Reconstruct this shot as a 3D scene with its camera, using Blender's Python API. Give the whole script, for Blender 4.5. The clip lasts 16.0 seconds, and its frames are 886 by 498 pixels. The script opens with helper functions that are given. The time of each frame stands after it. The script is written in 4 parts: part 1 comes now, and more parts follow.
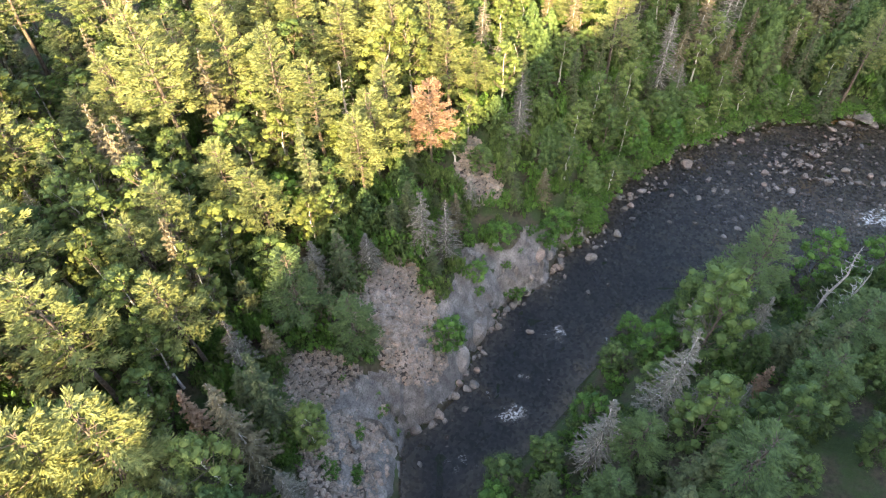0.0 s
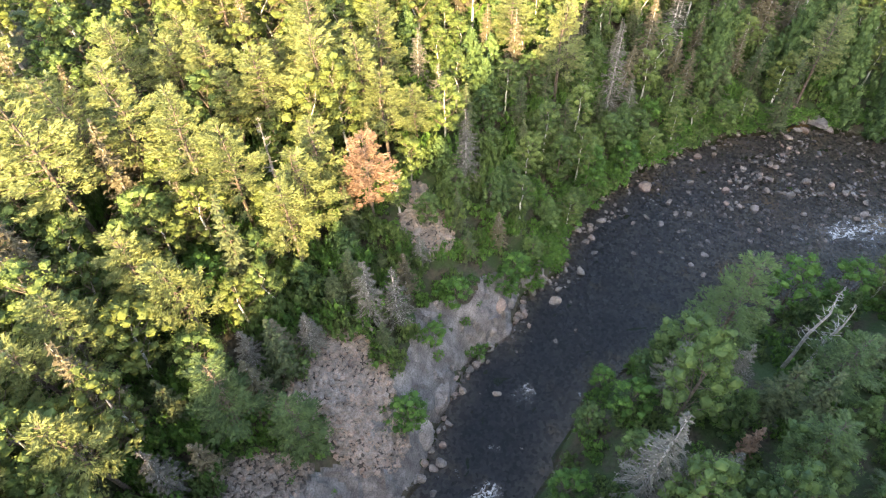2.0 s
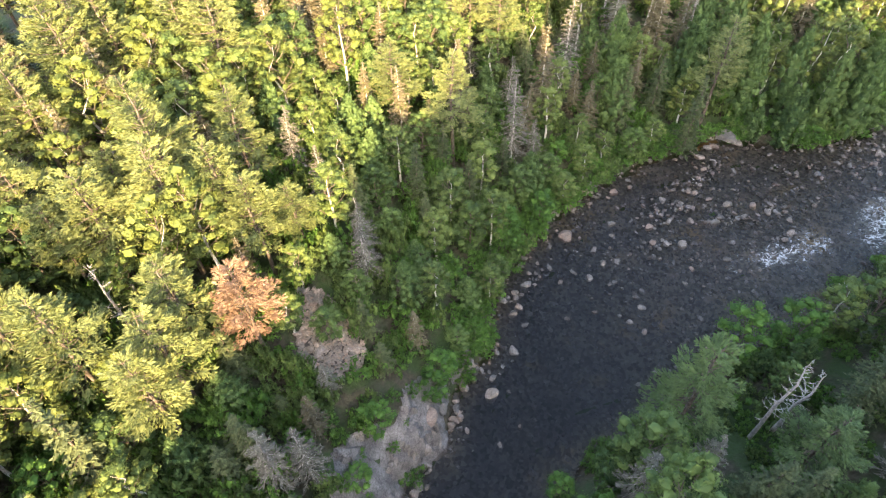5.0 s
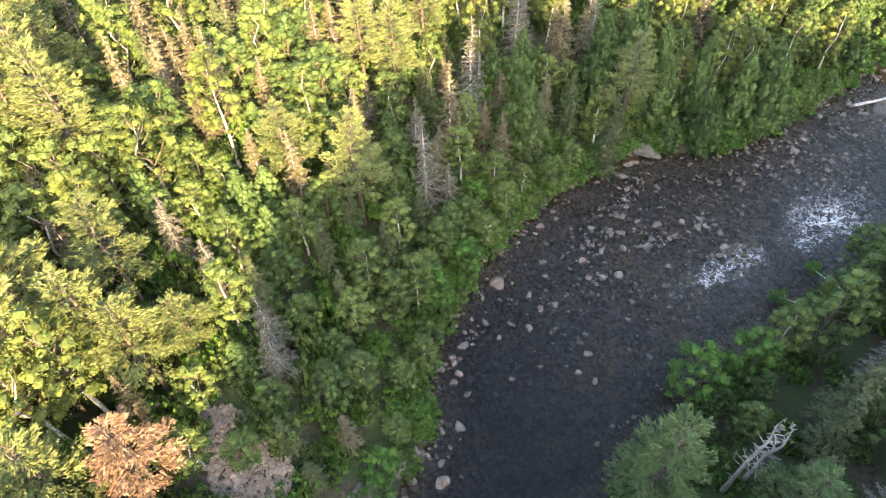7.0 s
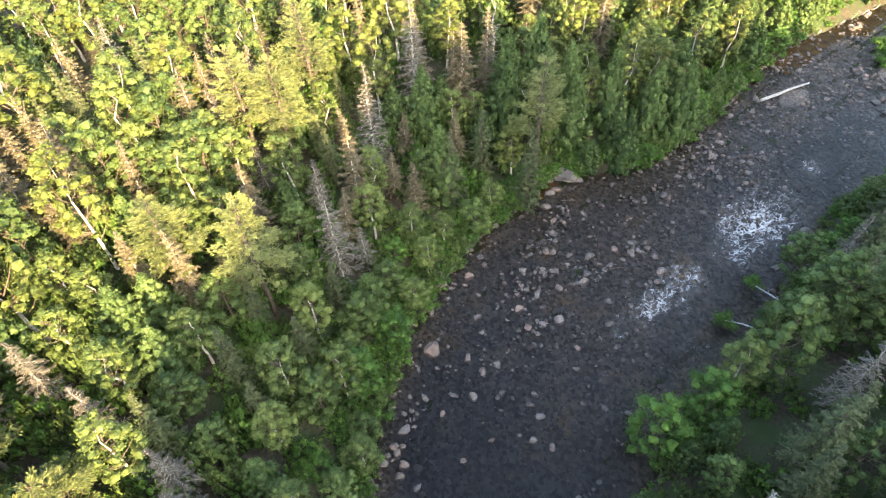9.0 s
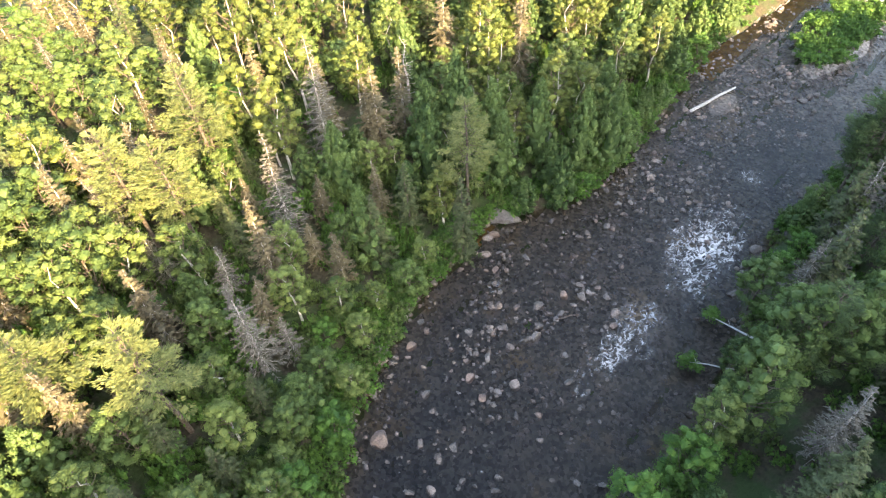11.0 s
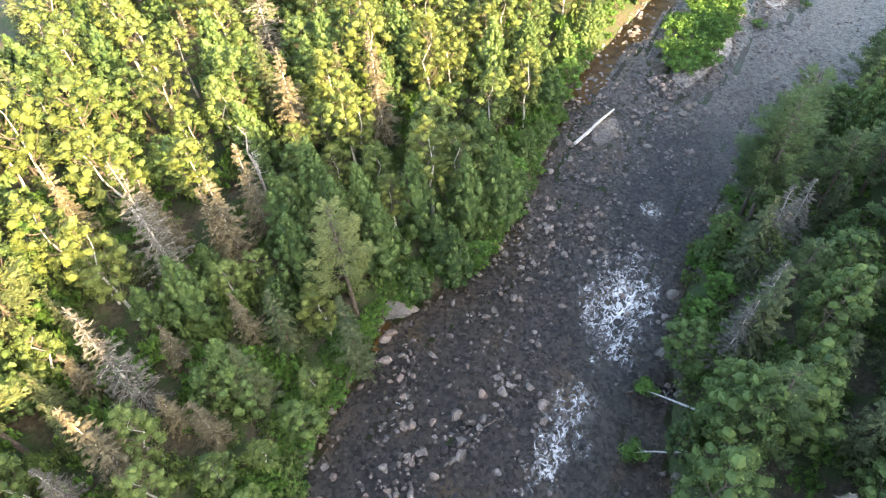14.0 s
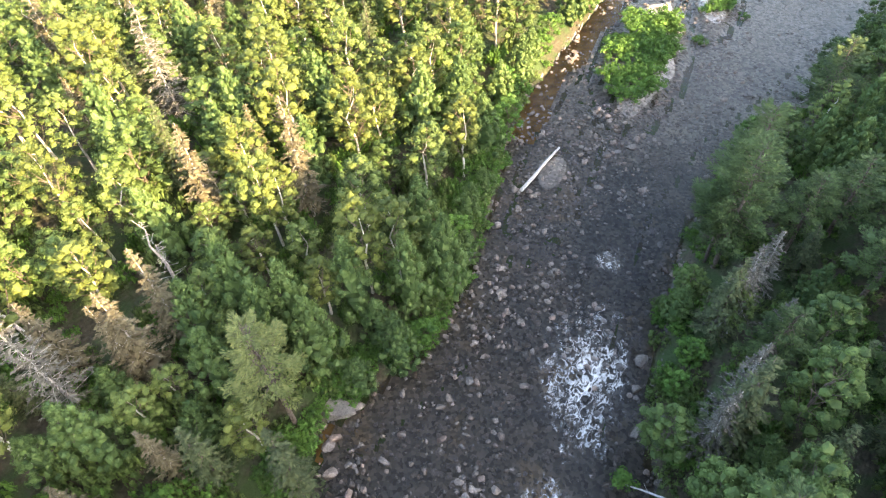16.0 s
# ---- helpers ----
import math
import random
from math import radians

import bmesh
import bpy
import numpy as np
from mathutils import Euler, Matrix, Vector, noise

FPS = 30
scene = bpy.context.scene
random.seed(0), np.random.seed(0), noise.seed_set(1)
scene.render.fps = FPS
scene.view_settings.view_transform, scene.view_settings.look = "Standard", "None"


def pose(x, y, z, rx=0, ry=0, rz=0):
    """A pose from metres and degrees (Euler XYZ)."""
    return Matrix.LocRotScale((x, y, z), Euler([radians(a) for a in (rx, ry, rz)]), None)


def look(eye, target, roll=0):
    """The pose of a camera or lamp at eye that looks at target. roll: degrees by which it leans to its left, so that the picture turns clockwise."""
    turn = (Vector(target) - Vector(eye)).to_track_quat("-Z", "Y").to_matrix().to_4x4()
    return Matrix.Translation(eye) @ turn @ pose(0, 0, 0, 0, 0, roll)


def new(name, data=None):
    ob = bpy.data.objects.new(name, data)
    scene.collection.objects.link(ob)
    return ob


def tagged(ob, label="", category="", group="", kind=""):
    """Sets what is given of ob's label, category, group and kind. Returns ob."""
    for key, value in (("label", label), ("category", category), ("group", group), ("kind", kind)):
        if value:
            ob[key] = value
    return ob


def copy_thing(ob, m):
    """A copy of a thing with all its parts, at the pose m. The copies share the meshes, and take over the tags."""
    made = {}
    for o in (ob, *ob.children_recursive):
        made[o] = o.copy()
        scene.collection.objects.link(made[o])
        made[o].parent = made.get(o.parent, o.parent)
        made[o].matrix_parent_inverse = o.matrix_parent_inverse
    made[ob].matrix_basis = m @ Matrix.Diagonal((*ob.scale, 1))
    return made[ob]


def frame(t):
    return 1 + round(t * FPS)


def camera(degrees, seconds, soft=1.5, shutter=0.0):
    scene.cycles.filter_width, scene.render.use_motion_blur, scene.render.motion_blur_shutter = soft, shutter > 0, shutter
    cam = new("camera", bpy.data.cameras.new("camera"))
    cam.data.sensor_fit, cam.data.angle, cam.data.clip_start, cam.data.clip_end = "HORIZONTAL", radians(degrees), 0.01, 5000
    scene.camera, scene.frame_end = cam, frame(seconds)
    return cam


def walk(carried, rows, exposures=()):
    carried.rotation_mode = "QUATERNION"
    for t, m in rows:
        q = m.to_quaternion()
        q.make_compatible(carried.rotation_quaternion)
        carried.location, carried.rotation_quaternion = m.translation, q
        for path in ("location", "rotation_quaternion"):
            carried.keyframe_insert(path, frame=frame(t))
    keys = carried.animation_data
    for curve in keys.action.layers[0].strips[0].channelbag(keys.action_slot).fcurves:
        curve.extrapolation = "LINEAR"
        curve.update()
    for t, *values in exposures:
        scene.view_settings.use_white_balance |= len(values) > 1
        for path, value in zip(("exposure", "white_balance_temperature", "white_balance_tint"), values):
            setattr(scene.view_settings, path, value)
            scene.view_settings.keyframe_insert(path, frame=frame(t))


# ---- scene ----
import itertools

cam = camera(70.2, 16.0, soft=1.2)
PATH = [
    (0, (-0.458, -1.14, 71.396), (-0.474, 0.146, 69.864), -1.5),
    (0.5, (-0.159, 1.521, 71.192), (-0.144, 2.803, 69.657), -1.6),
    (1, (0.216, 4.205, 70.933), (0.263, 5.484, 69.396), -1.7),
    (1.5, (0.615, 6.912, 70.621), (0.695, 8.187, 69.082), -1.8),
    (2, (1.003, 9.636, 70.3), (1.12, 10.908, 68.761), -1.7),
    (2.5, (1.31, 12.237, 69.909), (1.47, 13.507, 68.371), -1.5),
    (3, (1.796, 14.853, 69.507), (2.004, 16.117, 67.971), -1.4),
    (3.5, (2.451, 17.454, 69.151), (2.704, 18.711, 67.615), -1.3),
    (4, (3.222, 20.109, 68.777), (3.519, 21.357, 67.243), -1.3),
    (4.2, (3.596, 21.146, 68.693), (3.908, 22.389, 67.158), -1.3),
    (6.3, (8.185, 31.546, 67.225), (8.697, 32.732, 65.698), -1.9),
    (6.5, (8.688, 32.515, 67.178), (9.224, 33.687, 65.649), -1.7),
    (7, (10.12, 34.955, 66.962), (10.707, 36.1, 65.431), -1.8),
    (7.5, (11.594, 37.262, 66.718), (12.232, 38.38, 65.188), -2.0),
    (8, (13.22, 39.435, 66.484), (13.906, 40.523, 64.953), -2.1),
    (8.5, (14.983, 41.551, 66.26), (15.714, 42.608, 64.728), -2.3),
    (9, (16.806, 43.57, 66.03), (17.58, 44.595, 64.497), -2.4),
    (9.2, (17.576, 44.294, 65.975), (18.369, 45.304, 64.442), -2.4),
    (11.3, (26.238, 51.052, 64.363), (27.172, 51.955, 62.842), -4.0),
    (11.5, (27.146, 51.683, 64.31), (28.097, 52.566, 62.788), -4.1),
    (12, (29.478, 53.202, 64.119), (30.471, 54.03, 62.594), -4.3),
    (12.5, (31.83, 54.563, 63.891), (32.851, 55.355, 62.364), -4.4),
    (13, (34.269, 55.841, 63.695), (35.311, 56.602, 62.167), -4.5),
    (13.5, (36.686, 57.032, 63.563), (37.749, 57.756, 62.032), -4.6),
    (14, (39.223, 58.208, 63.372), (40.308, 58.892, 61.838), -4.6),
    (14.5, (41.809, 59.293, 63.162), (42.913, 59.94, 61.626), -4.6),
    (15, (44.52, 60.245, 62.977), (45.637, 60.861, 61.436), -4.7),
    (15.5, (47.577, 61.143, 62.823), (48.707, 61.733, 61.281), -4.8),
    (16, (50.92, 62.164, 62.699), (52.064, 62.721, 61.156), -4.8),
]
walk(cam, [(t, look(eye, target, roll)) for t, eye, target, roll in PATH],
     [(0, 3.06), (7, 2.99), (10, 3.05), (13, 3.18), (16, 3.2)])

# ---- world, sun, exposure ----
SUN_FROM = Vector((-0.2, -0.97, 0.45)).normalized()
world = bpy.data.worlds.new("sky")
scene.world = world
world.use_nodes = True
wn = world.node_tree
sky = wn.nodes.new("ShaderNodeTexSky")
sky.sky_type, sky.sun_disc = "NISHITA", False
sky.sun_elevation = math.asin(SUN_FROM.z)
sky.sun_rotation = math.atan2(SUN_FROM.x, SUN_FROM.y)
sky.air_density, sky.dust_density = 0.8, 2.5
wn.links.new(sky.outputs[0], wn.nodes["Background"].inputs[0])
wn.nodes["Background"].inputs[1].default_value = 0.15
sun = new("sun", bpy.data.lights.new("sun", "SUN"))
sun.data.energy, sun.data.angle, sun.data.color = 4.3, radians(0.8), (1.0, 0.75, 0.45)
sun.matrix_world = look(SUN_FROM * 300, (0, 0, 0))
scene.view_settings.use_white_balance = True
scene.view_settings.white_balance_temperature, scene.view_settings.white_balance_tint = 7400, 9


# ---- materials ----
def material(name):
    m = bpy.data.materials.new(name)
    m.use_nodes = True
    nt = m.node_tree
    return m, nt, nt.nodes["Principled BSDF"], nt.nodes["Material Output"]


def noise_node(nt, scale, detail=4.0, vec=None, rough=0.55):
    n = nt.nodes.new("ShaderNodeTexNoise")
    n.inputs["Scale"].default_value, n.inputs["Detail"].default_value = scale, detail
    n.inputs["Roughness"].default_value = rough
    if vec is not None:
        nt.links.new(vec, n.inputs["Vector"])
    return n


def ramp(nt, fac, stops):
    r = nt.nodes.new("ShaderNodeValToRGB")
    while len(r.color_ramp.elements) < len(stops):
        r.color_ramp.elements.new(0.5)
    for e, (p, c) in zip(r.color_ramp.elements, stops):
        e.position, e.color = p, (*c, 1) if len(c) == 3 else c
    nt.links.new(fac, r.inputs[0])
    return r


def mixc(nt, fac, a, b, blend="MIX"):
    n = nt.nodes.new("ShaderNodeMix")
    n.data_type, n.blend_type = "RGBA", blend
    for value, socket in ((fac, n.inputs[0]), (a, n.inputs[6]), (b, n.inputs[7])):
        if isinstance(value, bpy.types.NodeSocket):
            nt.links.new(value, socket)
        elif isinstance(value, tuple):
            socket.default_value = (*value, 1)
        else:
            socket.default_value = value
    return n.outputs[2]


def math_node(nt, op, a, b=0.0, clamp=False):
    n = nt.nodes.new("ShaderNodeMath")
    n.operation, n.use_clamp = op, clamp
    for value, socket in zip((a, b), n.inputs):
        if isinstance(value, bpy.types.NodeSocket):
            nt.links.new(value, socket)
        else:
            socket.default_value = value
    return n.outputs[0]


def bump(nt, bsdf, height, strength, distance):
    b = nt.nodes.new("ShaderNodeBump")
    b.inputs["Strength"].default_value, b.inputs["Distance"].default_value = strength, distance
    nt.links.new(height, b.inputs["Height"])
    nt.links.new(b.outputs[0], bsdf.inputs["Normal"])


def object_place(nt):
    return nt.nodes.new("ShaderNodeTexCoord").outputs["Object"]


def world_place(nt):
    return nt.nodes.new("ShaderNodeNewGeometry").outputs["Position"]


def leaf_material(name, dark, light, through_share=0.27, rough=0.65):
    """Foliage: colour shifts from tree to tree and from clump to clump."""
    m, nt, p, out = material(name)
    geo, info = nt.nodes.new("ShaderNodeNewGeometry"), nt.nodes.new("ShaderNodeObjectInfo")
    n = noise_node(nt, 0.95, 3.0, world_place(nt))
    spread = ramp(nt, n.outputs[0], [(0.34, (0, 0, 0)), (0.66, (1, 1, 1))]).outputs[0]
    f = math_node(nt, "ADD", math_node(nt, "MULTIPLY", geo.outputs["Random Per Island"], 0.40),
                  math_node(nt, "MULTIPLY", info.outputs["Random"], 0.30))
    f = math_node(nt, "ADD", f, math_node(nt, "MULTIPLY", spread, 0.36))
    c = ramp(nt, f, [(0.15, dark), (0.95, light)]).outputs[0]
    nt.links.new(c, p.inputs["Base Color"])
    p.inputs["Roughness"].default_value = rough
    p.inputs["Specular IOR Level"].default_value = 0.25
    t = nt.nodes.new("ShaderNodeBsdfTranslucent")
    nt.links.new(mixc(nt, 0.35, c, (0.26, 0.26, 0.05), "MIX"), t.inputs[0])
    mix = nt.nodes.new("ShaderNodeMixShader")
    mix.inputs[0].default_value = through_share
    nt.links.new(p.outputs[0], mix.inputs[1])
    nt.links.new(t.outputs[0], mix.inputs[2])
    nt.links.new(mix.outputs[0], out.inputs[0])
    return m


def bark_material(name, a, b, scale=3.0):
    m, nt, p, out = material(name)
    vec = object_place(nt)
    n = noise_node(nt, scale, 5.0, vec)
    nt.links.new(ramp(nt, n.outputs[0], [(0.35, a), (0.62, b)]).outputs[0], p.inputs["Base Color"])
    p.inputs["Roughness"].default_value = 0.9
    bump(nt, p, noise_node(nt, scale * 4, 4.0, vec).outputs[0], 0.5, 0.05)
    return m


LEAF_BRIGHT = leaf_material("leaf_bright_green", (0.031, 0.061, 0.019), (0.175, 0.225, 0.062), 0.15)
LEAF_DEEP = leaf_material("leaf_deep_green", (0.020, 0.044, 0.014), (0.125, 0.185, 0.052), 0.15)
LEAF_YELLOW = leaf_material("leaf_yellow_green", (0.037, 0.059, 0.016), (0.165, 0.196, 0.048), 0.15)
LEAF_SHRUB = leaf_material("leaf_shrub", (0.020, 0.059, 0.012), (0.115, 0.225, 0.042), 0.15)
NEEDLE_PINE = leaf_material("needle_pine", (0.055, 0.078, 0.028), (0.235, 0.262, 0.092), 0.15)
# pine needles again, shade put into the colour: darker and bluer
NEEDLE_PINE_SHADED = leaf_material("needle_pine_shaded", (0.027, 0.050, 0.020), (0.125, 0.185, 0.066), 0.14)
NEEDLE_SPRUCE = leaf_material("needle_spruce", (0.028, 0.043, 0.020), (0.125, 0.150, 0.066), 0.15)
NEEDLE_CEDAR = leaf_material("needle_cedar", (0.023, 0.055, 0.019), (0.135, 0.205, 0.068), 0.14)
NEEDLE_DRY = leaf_material("needle_dry", (0.055, 0.048, 0.031), (0.200, 0.175, 0.108), 0.15)
NEEDLE_GREY = leaf_material("twig_grey", (0.058, 0.056, 0.047), (0.205, 0.192, 0.158), 0.1, 0.85)
NEEDLE_RUST = leaf_material("needle_rust", (0.140, 0.086, 0.056), (0.400, 0.265, 0.180), 0.15)
BARK_BROWN = bark_material("bark_brown", (0.060, 0.045, 0.035), (0.150, 0.120, 0.095))
BARK_GREY = bark_material("bark_weathered_grey", (0.220, 0.200, 0.180), (0.430, 0.400, 0.360))
BARK_BIRCH = bark_material("bark_birch_white", (0.300, 0.280, 0.250), (0.620, 0.600, 0.560), 5.0)


def rock_material(name, a, b, c, lichen=0.25, cracks=False):
    m, nt, p, out = material(name)
    vec = world_place(nt)
    info = nt.nodes.new("ShaderNodeObjectInfo")
    geo = nt.nodes.new("ShaderNodeNewGeometry")
    n1, n2 = noise_node(nt, 0.7, 6.0, vec), noise_node(nt, 6.0, 6.0, vec, 0.7)
    base = ramp(nt, n1.outputs[0], [(0.3, a), (0.52, b), (0.72, c)]).outputs[0]
    f = math_node(nt, "ADD", math_node(nt, "MULTIPLY", info.outputs["Random"], 0.5),
                  math_node(nt, "MULTIPLY", geo.outputs["Random Per Island"], 0.5))
    tint = ramp(nt, f, [(0.1, (0.55, 0.55, 0.57)), (0.5, (0.9, 0.88, 0.86)), (0.78, (1.08, 0.99, 0.91)), (0.95, (1.25, 1.0, 0.86))]).outputs[0]
    base = mixc(nt, 1.0, base, tint, "MULTIPLY")
    dark = ramp(nt, n2.outputs[0], [(0.38, (0.35, 0.34, 0.33)), (0.6, (1, 1, 1))]).outputs[0]
    base = mixc(nt, 0.7, base, dark, "MULTIPLY")
    moss = ramp(nt, noise_node(nt, 1.3, 5.0, vec).outputs[0], [(0.60, (0, 0, 0)), (0.70, (1, 1, 1))]).outputs[0]
    moss_f = math_node(nt, "MULTIPLY", moss, lichen)
    if cracks:
        v = nt.nodes.new("ShaderNodeTexVoronoi")
        v.feature = "DISTANCE_TO_EDGE"
        mp = nt.nodes.new("ShaderNodeMapping")
        mp.inputs["Rotation"].default_value, mp.inputs["Scale"].default_value = (0.3, 0.2, 0.85), (1.9, 0.28, 0.7)
        warp = mixc(nt, 0.9, vec, noise_node(nt, 0.55, 5.0, vec).outputs[1], "LINEAR_LIGHT")
        nt.links.new(warp, mp.inputs[0])
        nt.links.new(mp.outputs[0], v.inputs["Vector"])
        v.inputs["Scale"].default_value = 0.8
        crack = ramp(nt, v.outputs["Distance"], [(0.0, (0.25, 0.23, 0.22)), (0.035, (1, 1, 1))]).outputs[0]
        base = mixc(nt, 0.6, base, crack, "MULTIPLY")
    nt.links.new(mixc(nt, moss_f, base, (0.07, 0.075, 0.04)), p.inputs["Base Color"])
    p.inputs["Roughness"].default_value = 0.82
    bump(nt, p, noise_node(nt, 5.0, 8.0, vec, 0.65).outputs[0], 0.6, 0.15)
    return m


ROCK = rock_material("river_stone", (0.125, 0.117, 0.110), (0.205, 0.190, 0.178), (0.33, 0.305, 0.285))
LEDGE = rock_material("ledge_rock", (0.19, 0.168, 0.150), (0.30, 0.272, 0.248), (0.50, 0.465, 0.43), 0.35, True)
SCREE = rock_material("scree_stone", (0.20, 0.165, 0.14), (0.31, 0.262, 0.228), (0.44, 0.385, 0.34), 0.15)
RUBBLE = rock_material("rubble_earth", (0.055, 0.044, 0.035), (0.105, 0.086, 0.070), (0.19, 0.160, 0.135), 0.3)
WET_ROCK = rock_material("wet_stone", (0.085, 0.080, 0.075), (0.145, 0.135, 0.126), (0.24, 0.222, 0.205), 0.15)


def ground_material():
    m, nt, p, out = material("forest_floor")
    vec = world_place(nt)
    n1, n2, n3 = noise_node(nt, 0.25, 6.0, vec), noise_node(nt, 2.2, 6.0, vec), noise_node(nt, 14.0, 4.0, vec)
    a = ramp(nt, n2.outputs[0], [(0.3, (0.030, 0.026, 0.018)), (0.5, (0.060, 0.050, 0.030)), (0.7, (0.085, 0.070, 0.048))]).outputs[0]
    b = ramp(nt, n3.outputs[0], [(0.3, (0.022, 0.040, 0.012)), (0.7, (0.050, 0.085, 0.022))]).outputs[0]
    f = ramp(nt, n1.outputs[0], [(0.42, (0, 0, 0)), (0.58, (1, 1, 1))]).outputs[0]
    nt.links.new(mixc(nt, f, a, b), p.inputs["Base Color"])
    p.inputs["Roughness"].default_value = 0.95
    bump(nt, p, n2.outputs[0], 0.8, 0.3)
    return m


def bed_material():
    """Riverbed: dark peaty gravel, browner in places; far reach painted pale for sky reflection."""
    m, nt, p, out = material("riverbed_gravel")
    vec = world_place(nt)
    v = nt.nodes.new("ShaderNodeTexVoronoi")
    v.inputs["Scale"].default_value = 2.6
    nt.links.new(vec, v.inputs["Vector"])
    n = noise_node(nt, 0.16, 4.0, vec)
    a = ramp(nt, n.outputs[0], [(0.40, (0.060, 0.057, 0.054)), (0.58, (0.085, 0.077, 0.066)), (0.74, (0.13, 0.095, 0.050))]).outputs[0]
    s = ramp(nt, v.outputs["Color"], [(0.1, (0.55, 0.55, 0.55)), (0.9, (2.0, 1.96, 1.92))]).outputs[0]
    # sky sheen on the far water, painted into the bed as paler grey
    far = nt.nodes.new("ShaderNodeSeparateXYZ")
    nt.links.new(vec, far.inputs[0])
    sky_sheen = math_node(nt, "ADD", math_node(nt, "MULTIPLY", math_node(nt, "SUBTRACT", far.outputs[0], 118.0), 0.022), math_node(nt, "SUBTRACT", n.outputs[0], 0.5), True)
    a = mixc(nt, sky_sheen, a, (0.24, 0.235, 0.225))
    nt.links.new(mixc(nt, 1.0, a, s, "MULTIPLY"), p.inputs["Base Color"])
    p.inputs["Roughness"].default_value = 0.8
    return m


def water_material():
    m, nt, p, out = material("river_water")
    nt.nodes.remove(p)
    rapid = nt.nodes.new("ShaderNodeAttribute")
    rapid.attribute_name = "rapid"
    st = nt.nodes.new("ShaderNodeMapping")
    st.inputs["Rotation"].default_value = (0, 0, -0.25)
    st.inputs["Scale"].default_value = (0.75, 1.0, 1.0)
    nt.links.new(world_place(nt), st.inputs[0])
    w1, w2 = noise_node(nt, 0.9, 6.0, st.outputs[0], 0.6), noise_node(nt, 4.5, 4.0, st.outputs[0], 0.6)
    h = math_node(nt, "ADD", w1.outputs[0], math_node(nt, "MULTIPLY", w2.outputs[0], 0.25))
    b = nt.nodes.new("ShaderNodeBump")
    b.inputs["Strength"].default_value, b.inputs["Distance"].default_value = 0.8, 0.28
    nt.links.new(h, b.inputs["Height"])
    gloss = nt.nodes.new("ShaderNodeBsdfGlossy")
    gloss.inputs["Roughness"].default_value = 0.12
    nt.links.new(b.outputs[0], gloss.inputs["Normal"])
    clear = nt.nodes.new("ShaderNodeBsdfTransparent")
    deep = nt.nodes.new("ShaderNodeAttribute")
    deep.attribute_name = "deep"
    nt.links.new(mixc(nt, deep.outputs["Fac"], (0.80, 0.76, 0.70), (0.34, 0.345, 0.37)), clear.inputs[0])
    fres = nt.nodes.new("ShaderNodeFresnel")
    fres.inputs["IOR"].default_value = 1.33
    nt.links.new(b.outputs[0], fres.inputs["Normal"])
    body = nt.nodes.new("ShaderNodeMixShader")
    nt.links.new(fres.outputs[0], body.inputs[0])
    nt.links.new(clear.outputs[0], body.inputs[1])
    nt.links.new(gloss.outputs[0], body.inputs[2])
    # foam streaks, where the water breaks
    fn = noise_node(nt, 1.3, 5.0, st.outputs[0], 0.55)
    fn.inputs["Distortion"].default_value = 0.9
    fine = noise_node(nt, 1.05, 8.0, st.outputs[0], 0.68)
    fm = noise_node(nt, 0.30, 3.0, st.outputs[0])
    vein = math_node(nt, "SUBTRACT", 1.0, math_node(nt, "MULTIPLY", math_node(nt, "ABSOLUTE", math_node(nt, "SUBTRACT", fn.outputs[0], 0.5)), 9.0), True)
    amount = math_node(nt, "ADD", rapid.outputs["Fac"], math_node(nt, "MULTIPLY", math_node(nt, "SUBTRACT", fm.outputs[0], 0.5), 0.9))
    body_f = math_node(nt, "ADD", math_node(nt, "MULTIPLY", vein, 0.30), math_node(nt, "MULTIPLY", fine.outputs[0], 0.95))
    mask = math_node(nt, "SUBTRACT", body_f, math_node(nt, "SUBTRACT", 1.0, math_node(nt, "MULTIPLY", amount, 0.62)))
    mask = math_node(nt, "MULTIPLY", mask, 2.2, True)
    foam = nt.nodes.new("ShaderNodeBsdfDiffuse")
    foam.inputs[0].default_value = (0.78, 0.755, 0.72, 1)
    mix = nt.nodes.new("ShaderNodeMixShader")
    nt.links.new(mask, mix.inputs[0])
    nt.links.new(body.outputs[0], mix.inputs[1])
    nt.links.new(foam.outputs[0], mix.inputs[2])
    nt.links.new(mix.outputs[0], out.inputs[0])
    return m


GROUND, BED, WATER = ground_material(), bed_material(), water_material()

# ---- plan of the valley ----
LEFT = np.array([(-70, -140), (-40, -70), (-14, -20), (-7.5, 8), (-6.9, 23), (-6.6, 31), (-2.7, 32.3), (0, 36), (2.2, 41.5), (5.2, 46),
                 (7.2, 49.8), (12.8, 52.5), (16, 58.5), (22, 62), (25.5, 69.5), (33, 76), (41, 81), (49, 84), (57, 86.3), (64, 86),
                 (70, 87.6), (77, 84.3), (84, 80.9), (94, 80.6), (106, 81.2), (120, 83.6), (130, 84.2), (145, 82), (162, 79.5), (200, 70), (300, 60), (600, 60)], float)
RIGHT = np.array([(-50, -150), (-22, -74), (-3, -22), (0.5, 8), (2.8, 22.7), (8.8, 27.6), (13.5, 32), (17.6, 38), (22, 43), (30, 46.5),
                  (42, 47.5), (53, 51), (66, 51.5), (79, 54.8), (88, 56.2), (98, 57), (112, 56), (128, 52), (141, 45), (159, 37), (200, 20), (300, 0), (600, 0)], float)


